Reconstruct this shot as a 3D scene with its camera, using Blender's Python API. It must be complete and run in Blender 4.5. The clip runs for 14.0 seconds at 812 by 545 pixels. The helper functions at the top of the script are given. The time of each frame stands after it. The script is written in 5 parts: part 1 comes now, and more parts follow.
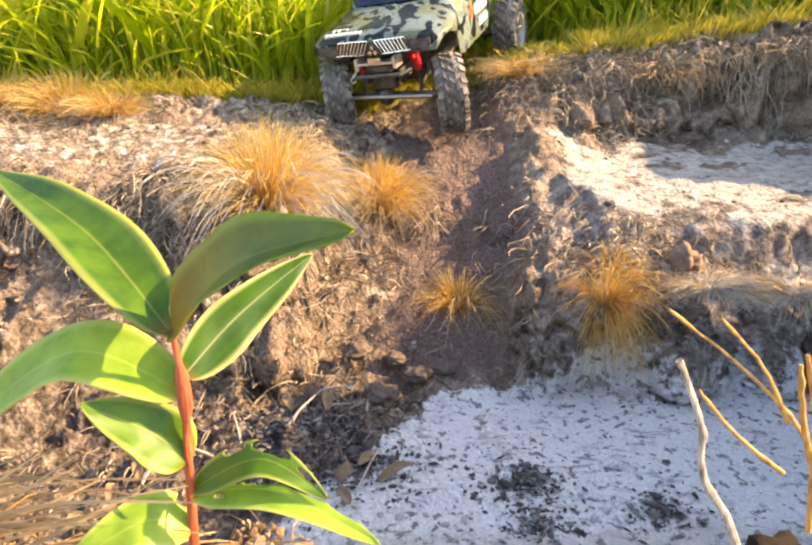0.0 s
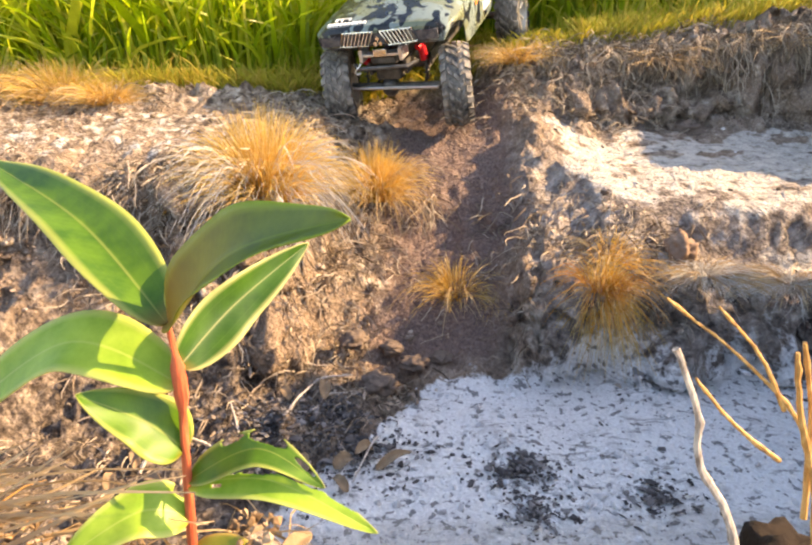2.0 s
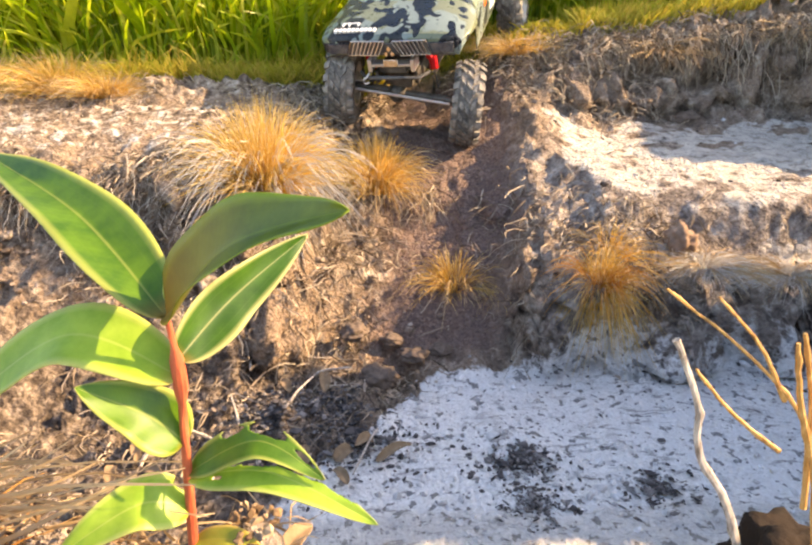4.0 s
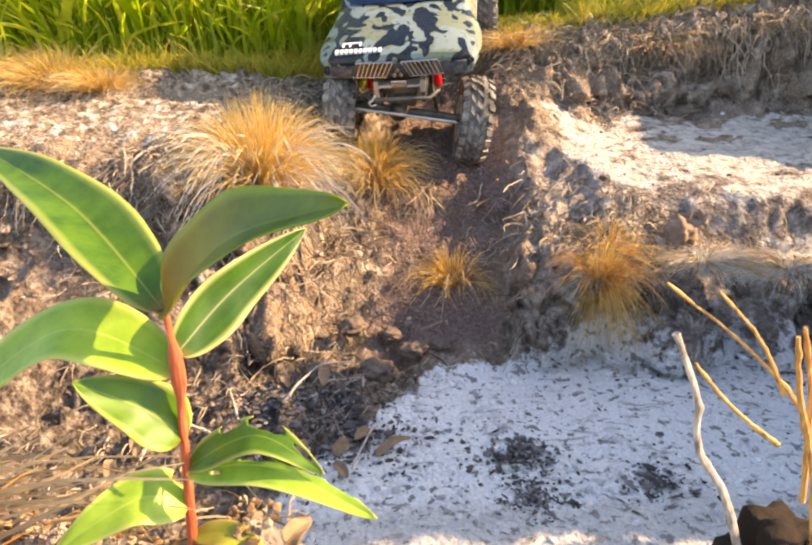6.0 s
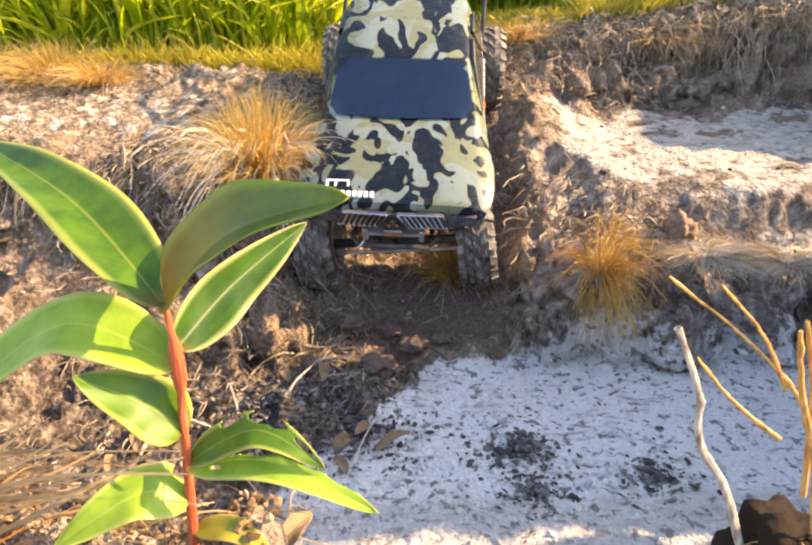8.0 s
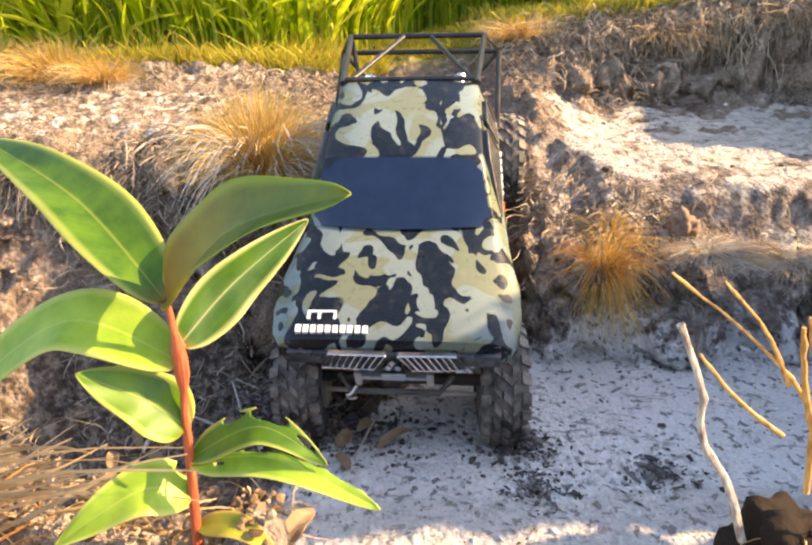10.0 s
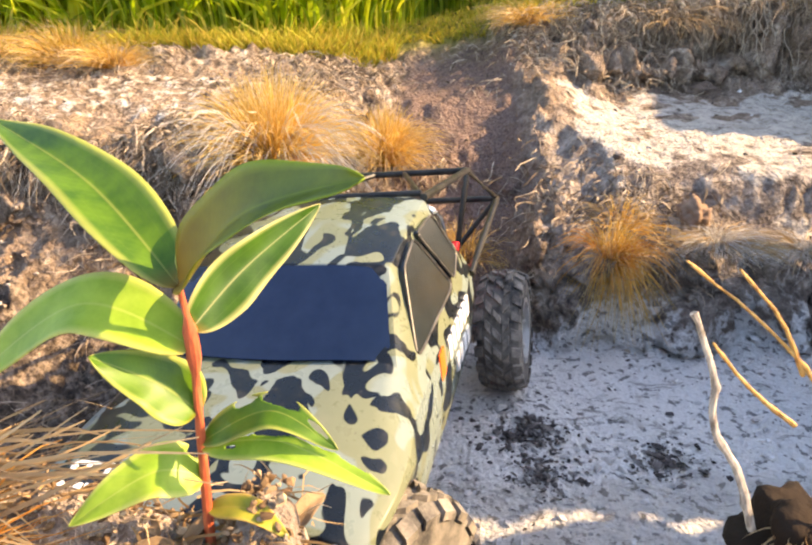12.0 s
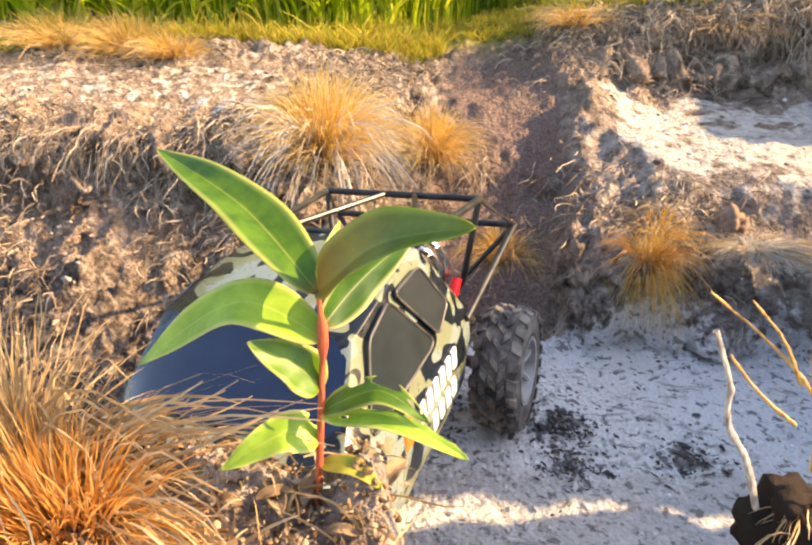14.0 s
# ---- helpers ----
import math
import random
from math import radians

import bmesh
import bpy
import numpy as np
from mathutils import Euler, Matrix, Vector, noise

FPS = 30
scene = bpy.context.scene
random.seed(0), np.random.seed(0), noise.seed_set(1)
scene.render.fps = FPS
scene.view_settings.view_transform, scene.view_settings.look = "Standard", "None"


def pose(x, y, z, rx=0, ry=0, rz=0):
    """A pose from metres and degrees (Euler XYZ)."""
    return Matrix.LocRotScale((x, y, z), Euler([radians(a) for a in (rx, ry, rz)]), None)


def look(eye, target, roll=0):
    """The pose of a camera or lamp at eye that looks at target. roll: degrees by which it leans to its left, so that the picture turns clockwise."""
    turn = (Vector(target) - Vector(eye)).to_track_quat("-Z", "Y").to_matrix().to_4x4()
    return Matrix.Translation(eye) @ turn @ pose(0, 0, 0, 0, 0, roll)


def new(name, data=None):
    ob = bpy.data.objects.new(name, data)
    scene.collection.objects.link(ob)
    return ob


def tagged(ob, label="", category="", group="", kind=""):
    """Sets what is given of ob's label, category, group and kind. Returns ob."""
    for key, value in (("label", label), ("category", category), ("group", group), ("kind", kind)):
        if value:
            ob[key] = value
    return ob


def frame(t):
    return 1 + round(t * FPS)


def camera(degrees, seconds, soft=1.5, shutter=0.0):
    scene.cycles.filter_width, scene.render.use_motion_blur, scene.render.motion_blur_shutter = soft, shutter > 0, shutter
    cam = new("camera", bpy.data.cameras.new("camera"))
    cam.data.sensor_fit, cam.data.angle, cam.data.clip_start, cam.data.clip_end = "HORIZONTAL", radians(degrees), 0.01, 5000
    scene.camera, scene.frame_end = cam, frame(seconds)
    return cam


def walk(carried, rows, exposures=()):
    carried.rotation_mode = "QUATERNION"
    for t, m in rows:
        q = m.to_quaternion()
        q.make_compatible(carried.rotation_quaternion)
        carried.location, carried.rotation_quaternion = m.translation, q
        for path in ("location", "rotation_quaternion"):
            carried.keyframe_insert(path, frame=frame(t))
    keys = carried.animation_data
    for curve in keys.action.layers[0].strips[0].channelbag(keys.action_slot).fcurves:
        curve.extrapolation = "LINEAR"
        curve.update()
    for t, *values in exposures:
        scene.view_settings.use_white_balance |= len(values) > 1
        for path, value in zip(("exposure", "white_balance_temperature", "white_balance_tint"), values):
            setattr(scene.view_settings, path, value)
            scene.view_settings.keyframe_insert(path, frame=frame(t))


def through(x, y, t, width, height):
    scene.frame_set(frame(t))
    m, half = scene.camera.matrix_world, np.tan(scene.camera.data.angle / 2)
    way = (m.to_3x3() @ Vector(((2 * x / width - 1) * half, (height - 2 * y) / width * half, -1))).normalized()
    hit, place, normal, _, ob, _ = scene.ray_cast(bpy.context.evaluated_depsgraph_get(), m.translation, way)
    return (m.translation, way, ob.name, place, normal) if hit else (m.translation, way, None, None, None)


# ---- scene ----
cam = camera(64.6, 14.0, soft=2.3)
PATH = [
    (0, (0.0051, 0.0067, 0.4032), (-0.0097, 1.8808, -0.2950), -0.41),
    (0.5, (0.0051, 0.0067, 0.4032), (-0.0068, 1.8809, -0.2950), -0.55),
    (1, (0.0052, 0.0071, 0.4031), (-0.0017, 1.8748, -0.3122), -0.48),
    (1.5, (0.0052, 0.0072, 0.4030), (-0.0016, 1.8709, -0.3228), -0.47),
    (2, (0.0051, 0.0073, 0.4030), (0.0005, 1.8692, -0.3272), -0.46),
    (2.5, (0.0052, 0.0074, 0.4029), (0.0009, 1.8684, -0.3296), -0.46),
    (3, (0.0052, 0.0075, 0.4028), (-0.0005, 1.8654, -0.3377), -0.64),
    (5.5, (0.0051, 0.0079, 0.4025), (0.0037, 1.8575, -0.3585), -0.60),
    (6, (0.0051, 0.0081, 0.4024), (0.0052, 1.8548, -0.3656), -0.65),
    (6.5, (0.0052, 0.0083, 0.4022), (0.0030, 1.8508, -0.3756), -0.71),
    (7, (0.0051, 0.0083, 0.4022), (0.0061, 1.8505, -0.3766), -0.70),
    (7.5, (0.0048, 0.0087, 0.4022), (0.0045, 1.8476, -0.3842), -0.59),
    (8, (0.0049, 0.0085, 0.4021), (0.0053, 1.8489, -0.3808), -0.68),
    (10.5, (0.0048, 0.0086, 0.4018), (-0.0044, 1.8428, -0.3955), -0.81),
    (11, (0.0047, 0.0088, 0.4016), (-0.0110, 1.8372, -0.4089), -0.75),
    (11.5, (0.0044, 0.0090, 0.4015), (-0.0156, 1.8316, -0.4218), -0.73),
    (12, (0.0041, 0.0089, 0.4016), (-0.0274, 1.8292, -0.4263), -0.67),
    (12.5, (0.0038, 0.0088, 0.4014), (-0.0469, 1.8281, -0.4278), -0.59),
    (13, (0.0038, 0.0082, 0.4023), (-0.0652, 1.8246, -0.4320), -0.36),
    (13.5, (0.0004, -0.0036, 0.4134), (-0.1074, 1.8050, -0.4336), 0.51),
    (14, (-0.0084, -0.0212, 0.4221), (-0.1325, 1.7800, -0.4382), 0.58),
]
walk(cam, [(t, look(eye, target, roll)) for t, eye, target, roll in PATH],
     exposures=[(0.0, 2.08, 7700, 16.5), (14.0, 2.08, 7700, 16.5)])

# ---- world and sun ----
SUN_TO = Vector((0.87, 0.05, 0.50)).normalized()
world = bpy.data.worlds.new("sky")
scene.world = world
world.use_nodes = True
_wn = world.node_tree.nodes
_sky = _wn.new("ShaderNodeTexSky")
_sky.sky_type = "NISHITA"
_sky.sun_disc = False
_sky.sun_elevation = math.asin(SUN_TO.z)
_sky.sun_rotation = math.atan2(SUN_TO.x, SUN_TO.y)
_wn["Background"].inputs["Strength"].default_value = 0.15
world.node_tree.links.new(_sky.outputs[0], _wn["Background"].inputs["Color"])
sun = new("sun", bpy.data.lights.new("sun", "SUN"))
sun.data.energy = 4.0
sun.data.angle = radians(0.6)
sun.data.color = (1.0, 0.75, 0.44)
sun.matrix_world = look(SUN_TO * 30, (0, 0, 0))

# ---- materials ----
class Tree:
    """A small wrapper round a node tree."""

    def __init__(self, name):
        self.mat = bpy.data.materials.new(name)
        self.mat.use_nodes = True
        self.nt = self.mat.node_tree
        self.bsdf = self.nt.nodes["Principled BSDF"]
        self.out = self.nt.nodes["Material Output"]

    def node(self, kind, **kw):
        n = self.nt.nodes.new("ShaderNode" + kind)
        for k, v in kw.items():
            if k in n.inputs:
                n.inputs[k].default_value = v
        return n

    def link(self, a, b):
        self.nt.links.new(a, b)

    def coords(self, space="Object", scale=(1, 1, 1)):
        c = self.node("TexCoord")
        m = self.node("Mapping")
        m.inputs["Scale"].default_value = scale
        self.link(c.outputs[space], m.inputs[0])
        return m.outputs[0]

    def noise(self, scale, detail=6.0, rough=0.6, vec=None, distort=0.0):
        n = self.node("TexNoise", Scale=scale, Detail=detail, Roughness=rough, Distortion=distort)
        if vec is not None:
            self.link(vec, n.inputs["Vector"])
        return n.outputs["Fac"]

    def ramp(self, fac, stops, hard=False):
        r = self.node("ValToRGB")
        el = r.color_ramp.elements
        while len(el) < len(stops):
            el.new(0.5)
        for e, (p, c) in zip(el, stops):
            e.position = p
            e.color = (*c, 1) if len(c) == 3 else c
        if hard:
            r.color_ramp.interpolation = "CONSTANT"
        self.link(fac, r.inputs[0])
        return r.outputs[0]

    def mix(self, fac, a, b, blend="MIX"):
        m = self.node("Mix")
        m.data_type, m.blend_type = "RGBA", blend
        for s, v in ((m.inputs[0], fac), (m.inputs[6], a), (m.inputs[7], b)):
            if isinstance(v, bpy.types.NodeSocket):
                self.link(v, s)
            elif isinstance(v, (int, float)):
                s.default_value = v
            else:
                s.default_value = (*v, 1)
        return m.outputs[2]

    def math(self, op, a, b=0.0, clamp=False):
        m = self.node("Math")
        m.operation, m.use_clamp = op, clamp
        for s, v in zip(m.inputs, (a, b)):
            if isinstance(v, bpy.types.NodeSocket):
                self.link(v, s)
            else:
                s.default_value = v
        return m.outputs[0]

    def attr(self, name):
        a = self.node("Attribute")
        a.attribute_name = name
        return a.outputs["Fac"]

    def bump(self, height, strength=0.5, distance=0.01):
        b = self.node("Bump", Strength=strength, Distance=distance)
        self.link(height, b.inputs["Height"])
        self.link(b.outputs[0], self.bsdf.inputs["Normal"])

    def set(self, **kw):
        for k, v in kw.items():
            s = self.bsdf.inputs[k.replace("_", " ")]
            if isinstance(v, bpy.types.NodeSocket):
                self.link(v, s)
            else:
                s.default_value = (*v, 1) if isinstance(v, tuple) else v
        return self

    def translucent(self, colour, amount):
        """Mixes in light that passes through a thin leaf."""
        t = self.node("BsdfTranslucent")
        self.link(colour, t.inputs[0]) if isinstance(colour, bpy.types.NodeSocket) else None
        m = self.node("MixShader")
        m.inputs[0].default_value = amount
        self.link(self.bsdf.outputs[0], m.inputs[1])
        self.link(t.outputs[0], m.inputs[2])
        self.link(m.outputs[0], self.out.inputs[0])


def mat_ground():
    t = Tree("sand_and_soil")
    v = t.coords()
    sand_a, fresh, turf = t.attr("sand"), t.attr("channel"), t.attr("turf")
    big, mid, fine = t.noise(9, 4, 0.6, v), t.noise(55, 6, 0.65, v), t.noise(260, 4, 0.7, v)
    soil = t.ramp(mid, [(0.34, (0.045, 0.034, 0.028)), (0.44, (0.155, 0.115, 0.088)), (0.55, (0.34, 0.27, 0.21)), (0.66, (0.60, 0.52, 0.44))])
    warm = t.ramp(fine, [(0.3, (0.13, 0.092, 0.068)), (0.6, (0.33, 0.245, 0.18)), (0.8, (0.52, 0.42, 0.33))])
    soil = t.mix(t.ramp(big, [(0.42, (0, 0, 0)), (0.58, (1, 1, 1))]), soil, warm)
    grey = t.ramp(mid, [(0.33, (0.085, 0.072, 0.068)), (0.47, (0.23, 0.195, 0.175)), (0.66, (0.52, 0.465, 0.42))])
    soil = t.mix(t.attr("grey"), soil, grey)
    chan = t.ramp(fine, [(0.3, (0.105, 0.073, 0.064)), (0.55, (0.20, 0.142, 0.122)), (0.75, (0.31, 0.235, 0.20))])
    soil = t.mix(fresh, soil, chan)
    flecks = t.noise(95, 3, 0.55, v)
    smear = t.noise(26, 5, 0.7, v)
    white = t.ramp(fine, [(0.28, (0.60, 0.59, 0.585)), (0.5, (0.78, 0.78, 0.78)), (0.75, (0.87, 0.87, 0.87))])
    white = t.mix(t.ramp(flecks, [(0.585, (0, 0, 0)), (0.62, (0.85, 0.85, 0.85))]), white, (0.16, 0.155, 0.16))
    white = t.mix(t.ramp(smear, [(0.56, (0, 0, 0)), (0.70, (0.55, 0.55, 0.55))]), white, (0.30, 0.285, 0.28))
    # tan on the ledge puts its warm sunlit tone into the sand colour
    white = t.mix(t.attr("tan_tone"), white, t.ramp(mid, [(0.35, (0.22, 0.18, 0.145)), (0.5, (0.40, 0.355, 0.30)), (0.65, (0.55, 0.50, 0.43))]))
    streak = t.noise(30, 6, 0.72, t.coords("Object", (0.8, 2.6, 1)), 0.6)
    white = t.mix(t.ramp(streak, [(0.56, (0, 0, 0)), (0.64, (0.7, 0.7, 0.7))]), white, (0.22, 0.205, 0.20))
    edge = t.math("ADD", sand_a, t.math("MULTIPLY", t.math("SUBTRACT", mid, 0.5), 0.9))
    col = t.mix(t.ramp(edge, [(0.42, (0, 0, 0)), (0.56, (1, 1, 1))]), soil, white)
    # the litter's own brown, with shade below the bank put into its tone
    dark = t.ramp(t.noise(85, 5, 0.7, v), [(0.3, (0.030, 0.024, 0.020)), (0.47, (0.11, 0.085, 0.068)), (0.62, (0.30, 0.24, 0.19)), (0.76, (0.50, 0.43, 0.36))])
    lit = t.math("ADD", t.attr("litter"), t.math("MULTIPLY", t.math("SUBTRACT", big, 0.5), 0.8))
    col = t.mix(t.ramp(lit, [(0.35, (0, 0, 0)), (0.6, (1, 1, 1))]), col, dark)
    col = t.mix(turf, col, t.ramp(mid, [(0.35, (0.10, 0.11, 0.02)), (0.65, (0.28, 0.25, 0.06))]))
    herb = t.mix(t.ramp(t.noise(1.6, 6, 0.65, v), [(0.4, (0, 0, 0)), (0.6, (1, 1, 1))]), t.ramp(mid, [(0.3, (0.022, 0.036, 0.008)), (0.7, (0.075, 0.105, 0.022))]), t.ramp(fine, [(0.3, (0.05, 0.05, 0.015)), (0.7, (0.17, 0.14, 0.06))]))
    col = t.mix(t.attr("meadow"), col, herb)
    t.set(Base_Color=col, Roughness=0.95)
    t.bsdf.inputs["Specular IOR Level"].default_value = 0.15
    crumb = t.node("TexVoronoi", Scale=170.0)
    t.link(v, crumb.inputs["Vector"])
    relief = t.math("ADD", t.math("MULTIPLY", mid, 1.0), t.math("MULTIPLY", fine, 0.45))
    relief = t.math("SUBTRACT", relief, t.math("MULTIPLY", crumb.outputs["Distance"], 0.35))
    t.bump(relief, 1.0, 0.011)
    return t.mat


def mat_pieces(name, stops, rough=0.9, grain=200, bump=0.3):
    """Loose natural pieces: each takes its own tone, with grain on top."""
    t = Tree(name)
    g = t.node("NewGeometry")
    c = t.ramp(g.outputs["Random Per Island"], stops)
    n = t.noise(grain, 4, 0.6, t.coords())
    c = t.mix(0.55, c, t.ramp(n, [(0.25, (0.25, 0.25, 0.25)), (0.7, (1, 1, 1))]), "MULTIPLY")
    t.set(Base_Color=c, Roughness=rough)
    t.bsdf.inputs["Specular IOR Level"].default_value = 0.2
    t.bump(n, bump, 0.002)
    return t.mat


def mat_blades(name, base, tips, through=0.4, rough=0.5):
    """Grass: a ramp of tones from blade to blade, mixed from root to tip."""
    t = Tree(name)
    g = t.node("NewGeometry")
    r = g.outputs["Random Per Island"]
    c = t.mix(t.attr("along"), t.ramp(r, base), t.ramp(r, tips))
    n = t.noise(120, 3, 0.6, t.coords())
    c = t.mix(0.35, c, t.ramp(n, [(0.3, (0.45, 0.45, 0.45)), (0.7, (1, 1, 1))]), "MULTIPLY")
    t.set(Base_Color=c, Roughness=rough)
    t.bsdf.inputs["Specular IOR Level"].default_value = 0.3
    t.translucent(c, through)
    return t.mat


def mat_leaf(name, dark, light, rim, brown_reach=0.12):
    t = Tree(name)
    u, w = t.attr("across"), t.attr("along")
    n = t.noise(160, 4, 0.55, t.coords())
    c = t.ramp(n, [(0.3, dark), (0.7, light)])
    absu = t.math("ABSOLUTE", u)
    c = t.mix(t.ramp(absu, [(0.72, (0, 0, 0)), (0.98, (0.85, 0.85, 0.85))]), c, rim)
    vein = t.ramp(absu, [(0.0, (0.4, 0.4, 0.4)), (0.06, (0, 0, 0)), (0.5, (0, 0, 0)), (0.52, (0.04, 0.04, 0.04)), (0.54, (0, 0, 0))])
    c = t.mix(vein, c, rim)
    side = t.node("TexWave", Scale=11.0, Distortion=0.6)
    cx = t.node("CombineXYZ")
    t.link(t.math("SUBTRACT", w, t.math("MULTIPLY", absu, 0.12)), cx.inputs[0])
    t.link(cx.outputs[0], side.inputs["Vector"])
    # brown from the leaf's base; a long reach stands in for shade
    c = t.mix(t.ramp(w, [(0.0, (0.55, 0.55, 0.55)), (brown_reach, (0, 0, 0))]), c, (0.40, 0.17, 0.04))
    t.set(Base_Color=c, Roughness=0.44)
    t.bump(side.outputs["Fac"], 0.03, 0.0004)
    t.translucent(c, 0.42)
    return t.mat


def mat_plain(name, colour, rough=0.5, metal=0.0, grain=150, wear=0.25, bump=0.1, dust=0.0):
    """A made surface with slight wear and, where dust is given, pale dust."""
    t = Tree(name)
    v = t.coords()
    n = t.noise(grain, 5, 0.6, v)
    c = t.mix(wear, colour, t.ramp(n, [(0.3, tuple(0.35 * x for x in colour)), (0.75, tuple(min(1, 1.5 * x + 0.02) for x in colour))]))
    if dust:
        d = t.noise(38, 6, 0.7, v)
        c = t.mix(t.ramp(d, [(0.38, (0, 0, 0)), (0.66, (dust, dust, dust))]), c, (0.40, 0.36, 0.31))
    t.set(Base_Color=c, Metallic=metal, Roughness=t.ramp(n, [(0.3, (rough * 0.8,) * 3), (0.7, (min(1, rough * 1.25),) * 3)]))
    t.bump(n, bump, 0.001)
    return t.mat


def mat_camo():
    t = Tree("camouflage_paint")
    v = t.coords("Object", (1, 0.72, 1))
    a = t.noise(38, 1.0, 0.35, v, 1.25)
    b = t.noise(28, 1.0, 0.4, t.coords("Object", (0.8, 0.8, 1.3)), 0.7)
    pale = t.mix(t.ramp(b, [(0.47, (0, 0, 0)), (0.50, (1, 1, 1))]), (0.138, 0.158, 0.104), (0.155, 0.198, 0.190))
    c = t.mix(t.ramp(a, [(0.508, (0, 0, 0)), (0.518, (1, 1, 1))]), pale, (0.004, 0.007, 0.012))
    d = t.noise(90, 6, 0.7, t.coords())
    c = t.mix(t.ramp(d, [(0.55, (0, 0, 0)), (0.8, (0.10, 0.10, 0.10))]), c, (0.45, 0.41, 0.36))
    t.set(Base_Color=c, Roughness=t.ramp(d, [(0.4, (0.26, 0.26, 0.26)), (0.7, (0.42, 0.42, 0.42))]))
    t.bsdf.inputs["Specular IOR Level"].default_value = 0.35
    return t.mat


def mat_bark(name, stops, scale=(60, 60, 14)):
    t = Tree(name)
    n = t.noise(12, 5, 0.6, t.coords("Object", scale))
    t.set(Base_Color=t.ramp(n, stops), Roughness=0.75)
    t.bump(n, 0.4, 0.001)
    return t.mat


